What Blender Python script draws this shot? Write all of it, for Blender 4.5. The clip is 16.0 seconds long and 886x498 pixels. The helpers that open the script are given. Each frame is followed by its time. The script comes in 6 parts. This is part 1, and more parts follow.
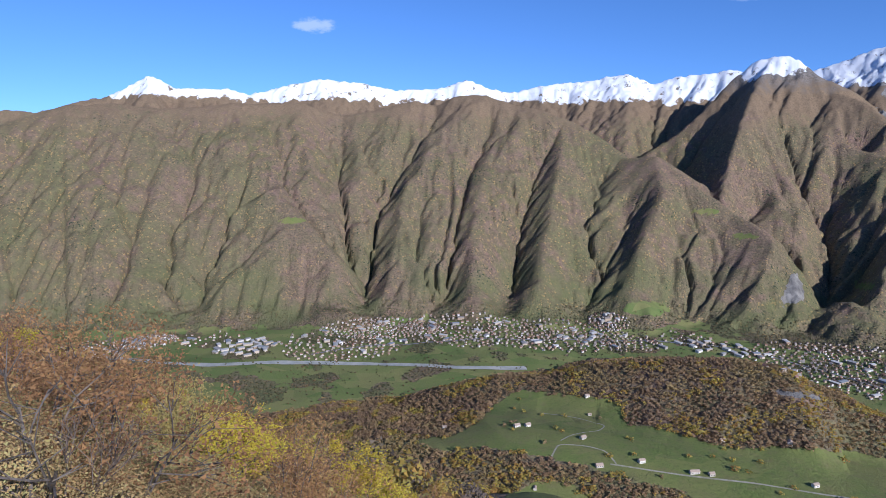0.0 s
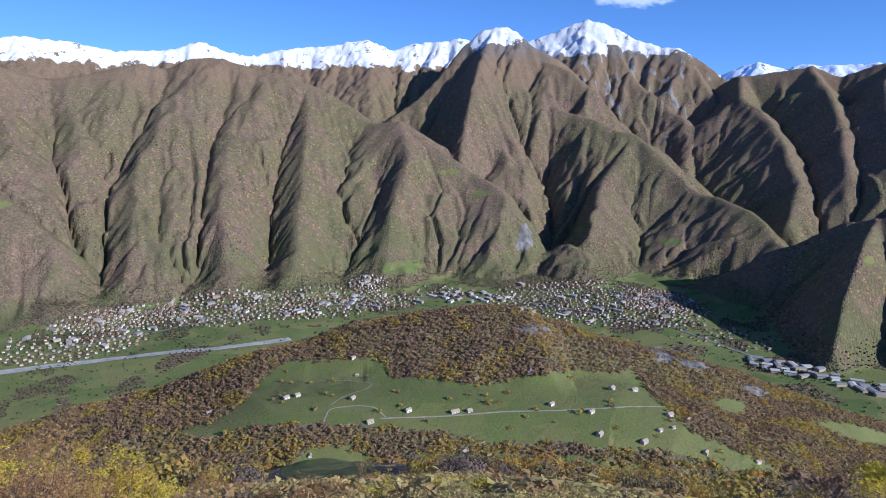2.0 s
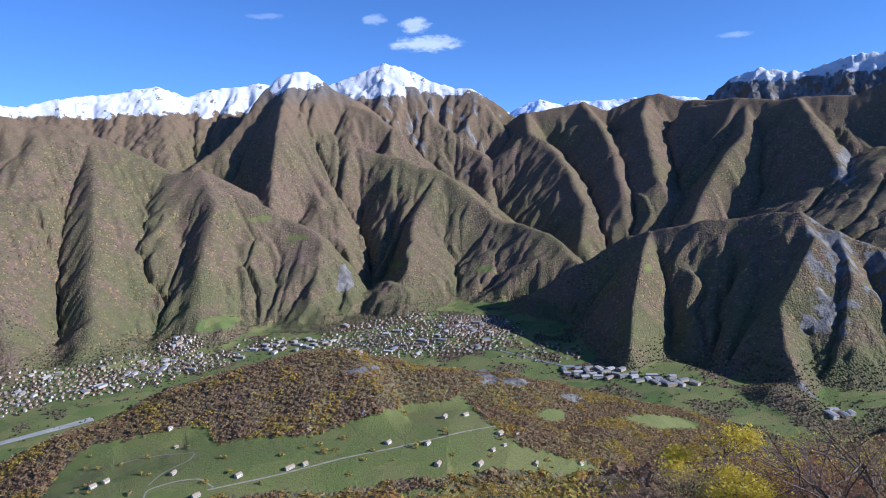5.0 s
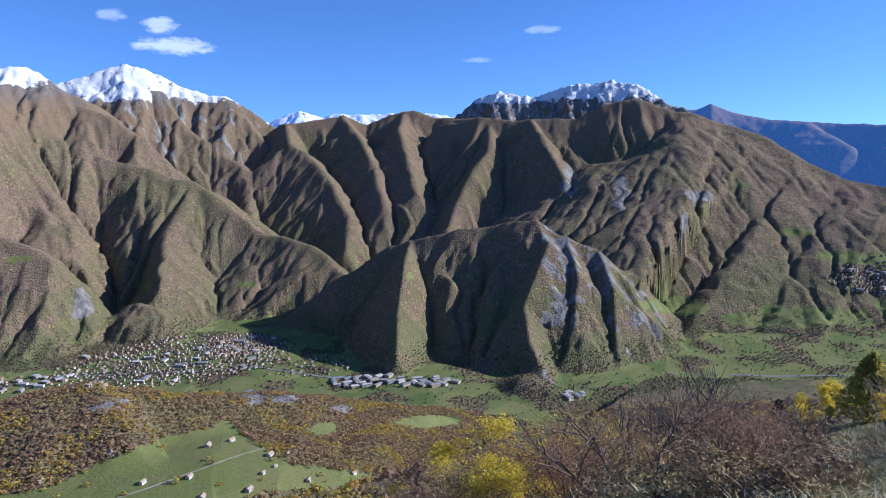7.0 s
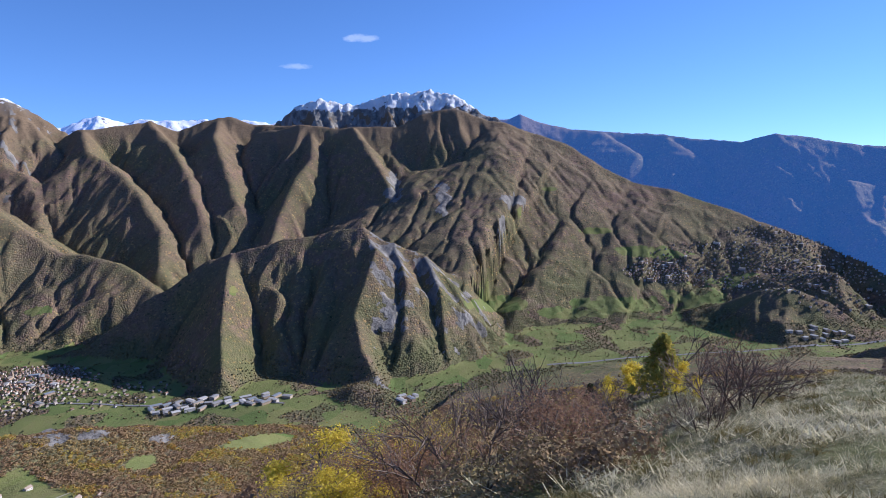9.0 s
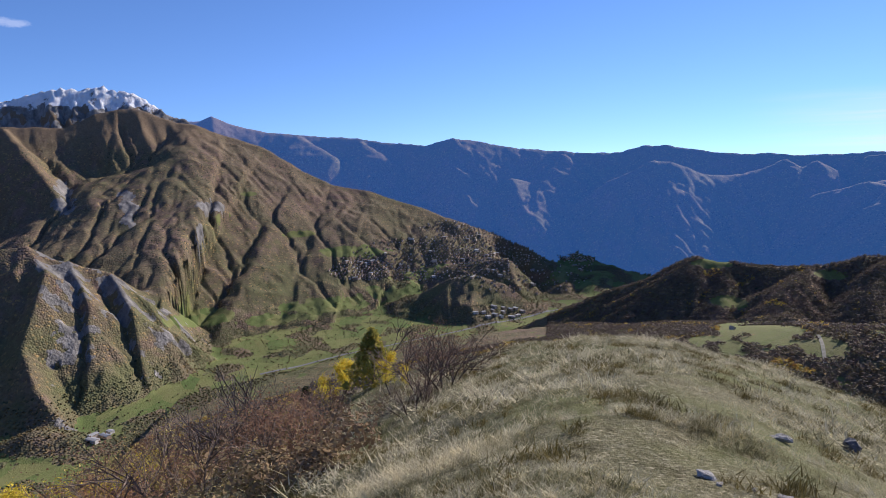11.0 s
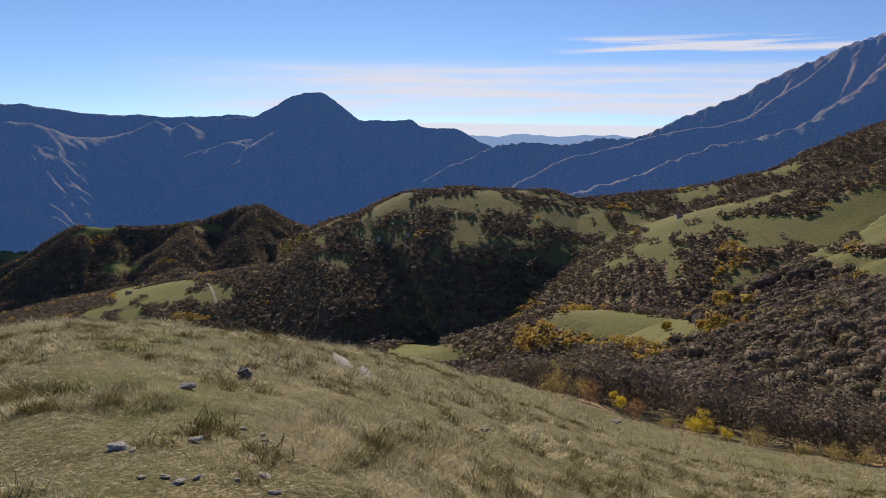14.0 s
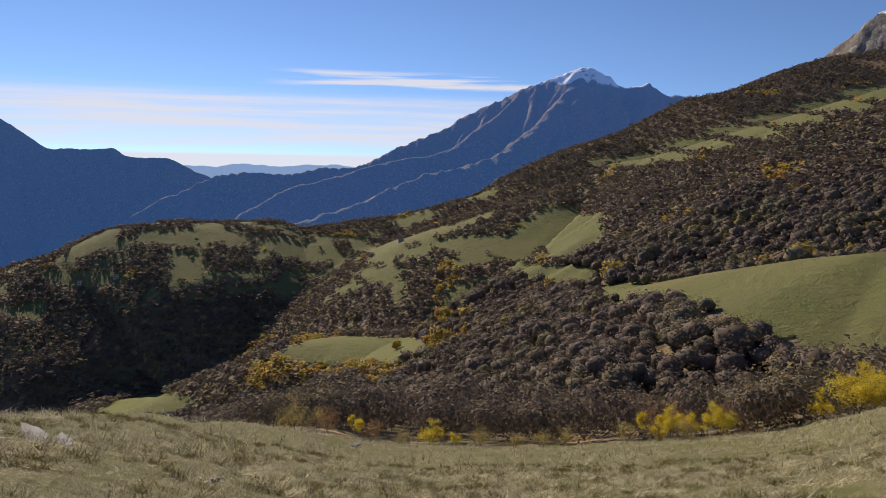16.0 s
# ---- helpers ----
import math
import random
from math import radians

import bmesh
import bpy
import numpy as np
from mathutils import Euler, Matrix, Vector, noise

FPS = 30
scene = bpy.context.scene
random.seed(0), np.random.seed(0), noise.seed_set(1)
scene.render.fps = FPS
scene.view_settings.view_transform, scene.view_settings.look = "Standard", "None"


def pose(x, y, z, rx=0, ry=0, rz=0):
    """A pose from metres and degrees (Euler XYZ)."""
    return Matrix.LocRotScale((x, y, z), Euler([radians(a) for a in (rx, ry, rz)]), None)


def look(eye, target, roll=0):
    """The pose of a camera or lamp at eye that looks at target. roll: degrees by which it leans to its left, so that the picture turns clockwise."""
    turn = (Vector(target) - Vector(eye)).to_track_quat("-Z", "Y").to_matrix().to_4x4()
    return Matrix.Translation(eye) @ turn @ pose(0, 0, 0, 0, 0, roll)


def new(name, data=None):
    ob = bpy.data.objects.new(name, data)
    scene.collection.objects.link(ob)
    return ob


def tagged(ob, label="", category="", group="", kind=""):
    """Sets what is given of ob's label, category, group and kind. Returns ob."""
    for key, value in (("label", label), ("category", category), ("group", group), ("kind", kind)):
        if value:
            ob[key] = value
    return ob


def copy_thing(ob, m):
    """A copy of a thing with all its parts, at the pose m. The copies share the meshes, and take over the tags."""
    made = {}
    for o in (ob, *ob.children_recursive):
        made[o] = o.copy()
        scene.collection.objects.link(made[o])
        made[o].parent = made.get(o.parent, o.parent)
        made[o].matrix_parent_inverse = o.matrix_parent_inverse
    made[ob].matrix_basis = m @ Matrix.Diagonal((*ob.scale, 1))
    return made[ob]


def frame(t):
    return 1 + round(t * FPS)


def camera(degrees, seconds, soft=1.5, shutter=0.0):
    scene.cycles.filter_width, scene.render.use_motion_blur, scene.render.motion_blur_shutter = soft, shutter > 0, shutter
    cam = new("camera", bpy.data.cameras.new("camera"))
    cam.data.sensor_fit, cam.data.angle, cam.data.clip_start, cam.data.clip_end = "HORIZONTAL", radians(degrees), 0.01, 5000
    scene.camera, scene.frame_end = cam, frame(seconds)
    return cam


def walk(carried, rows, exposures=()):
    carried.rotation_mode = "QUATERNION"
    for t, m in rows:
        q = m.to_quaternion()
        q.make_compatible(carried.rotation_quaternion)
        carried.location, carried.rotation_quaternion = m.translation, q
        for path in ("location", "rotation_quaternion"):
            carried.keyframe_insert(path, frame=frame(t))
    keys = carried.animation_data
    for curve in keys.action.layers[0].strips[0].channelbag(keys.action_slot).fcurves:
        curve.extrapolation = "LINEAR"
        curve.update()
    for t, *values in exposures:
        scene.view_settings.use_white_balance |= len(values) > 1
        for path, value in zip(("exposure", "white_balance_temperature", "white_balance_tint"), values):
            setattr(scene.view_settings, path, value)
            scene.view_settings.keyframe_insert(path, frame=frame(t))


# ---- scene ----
cam = camera(68.9, 16.0, soft=0.8)
walk(cam, [
    (0.0, pose(0.020, 0.030, 1.65, 79.81, -0.44, -0.12)),
    (0.5, pose(0.020, 0.030, 1.65, 78.25, -0.85, -4.96)),
    (1.0, pose(0.020, 0.030, 1.65, 74.66, 1.04, -11.51)),
    (1.5, pose(0.020, 0.030, 1.65, 76.81, 0.50, -18.61)),
    (2.0, pose(0.020, 0.030, 1.65, 77.00, -0.15, -21.97)),
    (2.5, pose(0.020, 0.030, 1.65, 78.42, 0.24, -26.29)),
    (3.0, pose(0.020, 0.030, 1.65, 79.67, 0.67, -29.57)),
    (5.5, pose(0.020, 0.030, 1.65, 80.57, 2.03, -44.29)),
    (6.0, pose(0.020, 0.030, 1.65, 80.62, 1.29, -51.51)),
    (6.5, pose(0.020, 0.030, 1.65, 80.78, 1.14, -55.43)),
    (7.0, pose(0.020, 0.030, 1.65, 80.75, 0.81, -59.36)),
    (7.5, pose(0.020, 0.030, 1.65, 80.42, 1.30, -62.50)),
    (8.0, pose(0.040, 0.050, 1.65, 80.56, 1.18, -65.71)),
    (10.5, pose(0.050, 0.065, 1.65, 81.50, 1.03, -93.54)),
    (11.0, pose(0.055, 0.070, 1.65, 81.08, 0.98, -100.81)),
    (11.5, pose(0.025, 0.035, 1.65, 80.06, 0.87, -108.59)),
    (12.0, pose(0.020, 0.030, 1.65, 79.84, 1.59, -115.39)),
    (12.5, pose(0.020, 0.030, 1.65, 80.45, 1.41, -121.29)),
    (13.0, pose(0.020, 0.030, 1.65, 79.54, 0.45, -132.00)),
    (13.5, pose(0.020, 0.030, 1.65, 78.08, -0.76, -143.52)),
    (14.0, pose(0.020, 0.030, 1.65, 77.60, -0.63, -152.09)),
    (14.5, pose(0.015, 0.030, 1.65, 78.04, -1.45, -159.67)),
    (15.0, pose(-0.015, 0.015, 1.65, 79.20, -1.47, -165.18)),
    (15.5, pose(-0.040, 0.000, 1.65, 80.39, -1.95, -170.66)),
    (16.0, pose(-0.070, -0.010, 1.65, 80.61, -1.42, -176.08)),
], exposures=[(0.0, 0.28, 4800, 18), (2.5, 0.38, 4700, 18), (5.5, 0.46, 4700, 18), (8.0, 0.58, 4850, 19), (11.0, 0.42, 5400, 21), (12.5, 0.26, 5900, 20), (13.5, 0.08, 6150, 18), (14.5, 0.14, 6250, 17), (16.0, 0.13, 6150, 17)])


# ---- daylight: low autumn sun, clear sky with a few thin clouds ----
SUN_AZ, SUN_EL = 145.0, 26.5


def bearing(az, r, el=None):
    """x, y (and z) of a place at a compass bearing (clockwise from +y), a distance and an elevation from the eye."""
    a = radians(az)
    if el is None:
        return r * math.sin(a), r * math.cos(a)
    return r * math.sin(a), r * math.cos(a), 1.65 + r * math.tan(radians(el))


sun_data = bpy.data.lights.new("sun", "SUN")
sun_data.energy, sun_data.angle, sun_data.color = 5.0, radians(0.53), (1.0, 0.84, 0.60)
sun = new("sun", sun_data)
sx, sy = bearing(SUN_AZ, math.cos(radians(SUN_EL)))
sun.matrix_world = look((sx * 50, sy * 50, 50 * math.sin(radians(SUN_EL))), (0, 0, 0))

world = bpy.data.worlds.new("sky")
scene.world = world
world.use_nodes = True
wn, wl = world.node_tree.nodes, world.node_tree.links
wn.clear()


def wnode(kind, inputs=(), **settings):
    n = wn.new(kind)
    for key, value in settings.items():
        setattr(n, key, value)
    for slot, value in inputs:
        if isinstance(value, bpy.types.NodeSocket):
            wl.new(value, n.inputs[slot])
        else:
            n.inputs[slot].default_value = value
    return n.outputs[0]


def wmath(op, a, b=0.0, clamp=False):
    return wnode("ShaderNodeMath", ((0, a), (1, b)), operation=op, use_clamp=clamp)


def wband(value, lo, hi, soft):
    """1 between lo and hi, with soft ends."""
    up = wnode("ShaderNodeMapRange", ((0, value), (1, lo - soft), (2, lo + soft), (3, 0.0), (4, 1.0)), interpolation_type="SMOOTHSTEP")
    down = wnode("ShaderNodeMapRange", ((0, value), (1, hi - soft), (2, hi + soft), (3, 1.0), (4, 0.0)), interpolation_type="SMOOTHSTEP")
    return wmath("MULTIPLY", up, down)


toward = wnode("ShaderNodeTexCoord")
lifted = wnode("ShaderNodeVectorMath", ((0, toward), (1, (0, 0, 0.075))), operation="ADD")
sky = wn.new("ShaderNodeTexSky")
sky.sky_type, sky.sun_disc, sky.sun_elevation, sky.sun_rotation = "NISHITA", False, radians(SUN_EL), radians(SUN_AZ)
sky.altitude, sky.air_density, sky.dust_density, sky.ozone_density = 1400, 0.85, 0.02, 4.0
wl.new(lifted, sky.inputs[0])
split = wn.new("ShaderNodeSeparateXYZ")
wl.new(toward, split.inputs[0])
azim = wmath("MULTIPLY", wmath("ARCTAN2", split.outputs[0], split.outputs[1]), 57.29578)
azim = wmath("ADD", azim, wmath("MULTIPLY", wmath("LESS_THAN", azim, -100.0), 360.0))
elev = wmath("MULTIPLY", wmath("ARCSINE", split.outputs[2]), 57.29578)
# thin streaks low over the plain
place = wnode("ShaderNodeCombineXYZ", ((0, wmath("MULTIPLY", azim, 0.035)), (1, wmath("ADD", wmath("MULTIPLY", elev, 0.9), wmath("MULTIPLY", azim, -0.012)))))
streak = wnode("ShaderNodeTexNoise", (("Vector", place), ("Scale", 1.6), ("Detail", 5.0), ("Roughness", 0.55)))
streak = wnode("ShaderNodeMapRange", ((0, streak), (1, 0.42), (2, 0.66), (3, 0.0), (4, 1.0)))
sheet = wmath("MULTIPLY", wband(elev, -0.6, 3.4, 0.9), wband(azim, 133.0, 186.0, 9.0))
veil = wmath("MULTIPLY", sheet, wmath("ADD", wmath("MULTIPLY", streak, 0.7), 0.4))
upper = wmath("MULTIPLY", wband(elev, 4.4, 5.7, 0.25), wband(azim, 163.0, 186.0, 3.0))
upper = wmath("MULTIPLY", upper, wnode("ShaderNodeMapRange", ((0, streak), (1, 0.1), (2, 0.7), (3, 0.0), (4, 1.0))))
# small fair-weather clouds
puff_at = wnode("ShaderNodeCombineXYZ", ((0, wmath("MULTIPLY", azim, 0.9)), (1, wmath("MULTIPLY", elev, 1.8))))
puff = wnode("ShaderNodeTexNoise", (("Vector", puff_at), ("Scale", 1.0), ("Detail", 6.0), ("Roughness", 0.6)))


def cloud(az, el, wide, high, amount):
    u = wmath("DIVIDE", wmath("SUBTRACT", azim, az), wide)
    v = wmath("DIVIDE", wmath("SUBTRACT", elev, el), high)
    d = wmath("ADD", wmath("MULTIPLY", u, u), wmath("MULTIPLY", v, v))
    body = wmath("SUBTRACT", wmath("ADD", wmath("MULTIPLY", puff, 1.9), 0.05), d)
    return wnode("ShaderNodeMapRange", ((0, body), (1, 0.15), (2, 0.95), (3, 0.0), (4, amount)), interpolation_type="SMOOTHSTEP")


low_glow = wmath("MULTIPLY", wband(elev, -3.2, -1.35, 0.22), wband(azim, 140.0, 200.0, 8.0))
clouds = wmath("ADD", wmath("ADD", veil, low_glow), upper)
for spot in ((-10.8, 8.7, 2.2, 0.75, 0.55), (37.6, 7.9, 3.8, 0.8, 0.8), (36.7, 9.4, 1.6, 0.8, 0.7), (33.3, 10.0, 1.3, 0.6, 0.4),
             (68.0, 9.3, 2.0, 0.4, 0.35), (62.5, 7.0, 1.5, 0.3, 0.3), (24.5, 10.3, 2.0, 0.3, 0.2)):
    clouds = wmath("ADD", clouds, cloud(*spot))
clouds = wmath("MINIMUM", clouds, 0.9)
bright = wnode("ShaderNodeMapRange", ((0, azim), (1, 30.0), (2, 150.0), (3, 6.6), (4, 7.0)))
white = wnode("ShaderNodeCombineColor", ((0, bright), (1, bright), (2, bright)))
mixed = wn.new("ShaderNodeMix")
mixed.data_type = "RGBA"
wl.new(clouds, mixed.inputs[0])
wl.new(sky.outputs[0], mixed.inputs[6])
wl.new(white, mixed.inputs[7])
back = wn.new("ShaderNodeBackground")
back.inputs[1].default_value = 0.098
wl.new(mixed.outputs[2], back.inputs[0])
out = wn.new("ShaderNodeOutputWorld")
wl.new(back.outputs[0], out.inputs[0])


# ---- noise and terrain ----
rng = np.random.default_rng(7)
PERM = np.concatenate([rng.permutation(512)] * 3).astype(np.int32)
GX, GY = np.cos(np.arange(512) * 2.399963).astype(np.float32), np.sin(np.arange(512) * 2.399963).astype(np.float32)


def perlin(x, y, seed=0):
    """Smooth noise, about -0.7 to 0.7."""
    x, y = np.asarray(x, np.float32), np.asarray(y, np.float32)
    xi, yi = np.floor(x).astype(np.int32), np.floor(y).astype(np.int32)
    fx, fy = x - xi, y - yi
    xi, yi = (xi + seed * 37) & 511, (yi + seed * 91) & 511
    u, v = fx * fx * fx * (fx * (fx * 6 - 15) + 10), fy * fy * fy * (fy * (fy * 6 - 15) + 10)

    def corner(i, j):
        h = PERM[PERM[(xi + i) & 511] + ((yi + j) & 511)]
        return GX[h] * (fx - i) + GY[h] * (fy - j)
    a, b, c, d = corner(0, 0), corner(1, 0), corner(0, 1), corner(1, 1)
    return a + u * (b - a) + v * (c - a + u * (a - b - c + d))


def fbm(x, y, octaves=4, seed=0, gain=0.5):
    total, amp = 0, 1.0
    for k in range(octaves):
        total = total + amp * perlin(x * 2 ** k, y * 2 ** k, seed + k)
        amp *= gain
    return total


def smooth(a, b, x):
    t = np.clip((x - a) / (b - a), 0, 1)
    return t * t * (3 - 2 * t)


def smax(a, b, k):
    h = np.clip(0.5 + 0.5 * (a - b) / k, 0, 1)
    return b + (a - b) * h + k * h * (1 - h)


FLOOR = -760.0
RIDGES = []
SHARP = ("snow", "massif", "pyramid", "far_snow", "brown_ridge", "rock_peak", "upper_crag", "right_peak", "dome")


def ridge(kind, pts, slope, gully=60, wave=330, rim=25, reach=1800, snow=9999, rock=0.0):
    """A crest through (bearing, distance, elevation) points, whose flanks fall at a slope, cut by gullies."""
    RIDGES.append((kind, np.array([bearing(*p) for p in pts]), slope, gully, wave, rim, reach, snow, rock))


# the valley's long far wall and its spurs
ridge("wall", [(-60, 4300, 1), (-44, 4200, -1.0), (-36, 4150, -0.6), (-33.5, 4100, 0.3), (-29.8, 4100, 1.95), (-26.4, 4080, 2.2), (-22.4, 4050, 1.8),
               (-16.7, 4000, 2.4), (-11.7, 3980, 2.25), (-8.8, 4000, 1.3), (-4, 3980, 2.1), (0.9, 3980, 2.9), (3.8, 3980, 3.2),
               (6.7, 3920, 2.4), (10.6, 3850, 1.5), (13.5, 3750, -0.1), (15.9, 3620, -1.9), (18.4, 3530, -1.8), (20.5, 3430, -3.2),
               (24.6, 3250, -6.3), (28.9, 3050, -8.7), (31.0, 2920, -10.3)], 0.66, gully=58, wave=520, rock=0.25)
ridge("wall", [(-22.7, 3600, -1.9), (-24.5, 3200, -7.0), (-26.4, 2760, -14.2)], 0.62, gully=40, wave=260)
ridge("wall", [(-14.5, 3250, -4.8), (-12.5, 3050, -7.6), (-9.6, 2850, -10.4), (-8.6, 2680, -13.6)], 0.6, gully=30, wave=220)
ridge("wall", [(0.9, 3960, 2.8), (-1.2, 3650, 0.2), (-3.4, 3250, -5.2), (-4.6, 2780, -12.6)], 0.7, gully=30, wave=240)
ridge("wall", [(5.2, 3940, 2.7), (4.2, 3550, -1.2), (3.1, 3150, -6.0), (2.6, 2720, -13.2)], 0.68, gully=30, wave=240)
ridge("wall", [(10.6, 3800, 1.0), (10.2, 3500, -2.0), (9.8, 3150, -6.4), (8.9, 2750, -13.0)], 0.68, gully=25, wave=240)
ridge("wall", [(18.4, 3530, -1.9), (19.0, 3250, -4.6), (17.6, 3000, -8.2), (16.6, 2780, -12.6)], 0.7, gully=25, wave=240)
# snow range behind it
ridge("snow", [(-70, 4880, 2), (-44, 4880, 1.0), (-33.6, 4880, 1.5), (-31.7, 4880, 1.3), (-29.4, 4870, 2.0), (-27.1, 4870, 2.5), (-25.7, 4860, 3.2), (-23.8, 4850, 4.3), (-21.9, 4850, 3.3), (-17.8, 4850, 3.4),
               (-16.2, 4850, 3.1), (-13.0, 4850, 4.0), (-9.6, 4850, 4.4), (-6.4, 4850, 4.0), (-4.0, 4850, 3.7), (-1.1, 4850, 3.7), (2.7, 4840, 4.5),
               (5.7, 4850, 3.4), (8.6, 4850, 3.75), (11.4, 4850, 4.3), (15.5, 4830, 5.1), (17.8, 4840, 4.2), (20.8, 4840, 4.75), (23.3, 4830, 5.0), (27, 4830, 5.0)],
      0.75, gully=70, wave=260, rim=6, snow=225, reach=700)
# brown massif with a snow dome, and its long wooded spur
ridge("massif", [(18, 4080, -1.0), (20.6, 4150, 0.7), (22.6, 4220, 3.0), (23.8, 4280, 4.5), (25.1, 4300, 5.7), (26.4, 4300, 6.05), (28.0, 4280, 5.7), (28.7, 4250, 5.1), (30.4, 4200, 3.2),
                 (32.8, 4120, 2.25), (34.3, 4060, 1.2), (34.0, 3950, -0.6)], 0.9, gully=95, wave=230, rim=5, snow=335, rock=0.2)
ridge("massif", [(26.2, 4290, 5.9), (25.4, 4080, 3.9), (24.5, 3850, 1.0), (23.8, 3600, -2.7), (23.4, 3400, -5.5)], 0.95, gully=45, wave=200, rim=8, snow=335, rock=0.25)
ridge("massif", [(28.5, 4250, 5.1), (28.0, 4080, 1.7), (30.4, 3980, -0.1), (32.8, 3920, -1.1), (35.3, 3820, -1.65), (38.2, 3720, -2.9), (40.7, 3570, -4.8), (43.1, 3400, -7.0),
                 (46.0, 3270, -8.1), (48.8, 3120, -9.5), (50.5, 2980, -11.3)], 0.68, gully=60, wave=330, rock=0.2)
ridge("massif", [(30.6, 3960, -0.3), (29.6, 3650, -3.6), (29.5, 3350, -7.2), (30.5, 3050, -10.6)], 0.8, gully=40, wave=220)
ridge("massif", [(38.2, 3720, -2.9), (36.0, 3400, -6.6), (34.6, 3050, -10.2), (34.0, 2850, -13.6)], 0.7, gully=40, wave=220)
# snow-capped pyramid
ridge("pyramid", [(27.5, 4780, 4.4), (28.9, 4760, 4.9), (30.4, 4750, 5.3), (32.6, 4740, 6.0), (33.8, 4730, 6.4), (35.5, 4730, 6.0), (37.4, 4700, 5.0), (40.0, 4680, 4.2), (41.2, 4650, 4.1),
                  (42.8, 4640, 3.2), (44.7, 4600, 1.8), (46.5, 4550, 0.2)], 0.95, gully=90, wave=220, rim=4, snow=295, rock=0.6)
ridge("pyramid", [(35.5, 4700, 5.7), (37.5, 4480, 2.2), (40.1, 4300, 0.0), (42.0, 4180, -1.5), (42.6, 4050, -3.0), (42.4, 3850, -5.5)], 0.8, gully=40, wave=220, snow=350)
ridge("pyramid", [(41.2, 4650, 4.0), (44.0, 4450, 0.8), (45.2, 4250, -1.8)], 0.85, gully=40, wave=220, snow=335)
ridge("far_snow", [(43, 4920, 2.2), (44.7, 4920, 2.1), (47.1, 4920, 2.75), (49.1, 4920, 2.4), (50.8, 4920, 2.65), (52.9, 4920, 2.5), (54.7, 4920, 2.65), (58, 4920, 2.4), (61, 4920, 2.3)], 0.6, gully=40, wave=150, rim=4, snow=100, reach=500)
ridge("brown_ridge", [(44.5, 4520, 1.2), (45.6, 4500, 1.75), (48.3, 4500, 2.1), (50.8, 4500, 2.5), (52.8, 4500, 1.8), (54.9, 4500, 2.6), (56.9, 4500, 2.95), (58.8, 4480, 2.35), (60.3, 4450, 2.2), (62.6, 4400, 2.2)],
      1.1, gully=120, wave=260, rim=5, rock=0.3)
ridge("brown_ridge", [(46.0, 4480, 1.7), (46.2, 4250, 0.3), (47.5, 4120, -0.5), (49.5, 3820, -3.2), (51.0, 3560, -6.3), (50.6, 3300, -9.2)], 0.8, gully=45, wave=240)
ridge("brown_ridge", [(50.8, 4500, 2.5), (52.0, 4250, 0.9), (53.3, 3950, -2.0), (54.0, 3650, -5.4)], 0.85, gully=45, wave=200)
ridge("brown_ridge", [(56.0, 4500, 2.8), (55.6, 4250, 1.4), (56.2, 4000, -1.0), (57.0, 3700, -4.2)], 0.85, gully=45, wave=200)
# rocky snow peak behind the great brown dome
ridge("rock_peak", [(58.5, 4800, 0.8), (60.0, 4820, 2.0), (62.2, 4850, 3.75), (64.1, 4850, 4.5), (66.1, 4850, 4.1), (68.0, 4850, 4.05), (69.3, 4850, 4.4), (70.4, 4850, 5.0), (71.7, 4850, 4.8), (73.4, 4850, 5.1), (75.3, 4850, 4.85),
                    (76.7, 4830, 4.3), (78.4, 4800, 2.8), (80.2, 4800, 2.2)], 1.1, gully=80, wave=170, rim=3, snow=300, rock=1.0, reach=600)
ridge("dome", [(59.0, 4350, 1.7), (62.6, 4250, 2.25), (66.5, 4200, 1.95), (70.9, 4180, 2.1), (72.9, 4220, 3.0), (74.6, 4250, 3.35), (76.2, 4250, 3.2), (78.6, 4250, 2.35), (80.9, 4250, 1.8)], 0.92, gully=85, wave=330, rim=12, rock=0.25)
ridge("dome", [(80.0, 4250, 1.9), (82.5, 4240, 1.25), (85.4, 4200, 0.3), (88.5, 4120, -1.6), (91.0, 4080, -3.0), (94.4, 4050, -3.7), (98.6, 4000, -5.2), (101.0, 3950, -6.2)], 0.42, gully=25, wave=330, rock=0.2)
# its spurs, whose far sides lie in shade
ridge("dome", [(67.0, 4150, 1.9), (67.9, 3950, 0.5), (69.2, 3700, -1.9), (70.9, 3450, -5.0), (72.6, 3270, -8.1), (74.7, 3130, -10.4), (76.4, 3030, -12.2)], 0.85, gully=50, wave=230, rock=0.35)
ridge("dome", [(74.3, 4240, 3.2), (73.4, 4050, 0.6), (73.6, 3850, -2.4), (75.0, 3650, -4.6), (76.4, 3450, -7.7), (77.0, 3250, -10.5)], 0.8, gully=50, wave=230, rock=0.35)
ridge("dome", [(75.5, 4230, 2.6), (77.2, 4000, -0.6), (78.9, 3750, -3.4), (80.1, 3450, -7.7), (80.9, 3270, -10.0), (81.3, 3150, -11.6)], 0.7, gully=45, wave=230, rock=0.3)
ridge("dome", [(79.5, 4250, 2.0), (82.0, 3950, -1.4), (84.2, 3650, -5.0), (86.0, 3400, -8.0), (87.0, 3250, -10.0)], 0.55, gully=35, wave=230)
ridge("dome", [(63.5, 4240, 2.1), (63.4, 3950, -0.6), (62.0, 3750, -2.4), (60.6, 3550, -4.8), (59.6, 3350, -7.2)], 0.9, gully=45, wave=240)
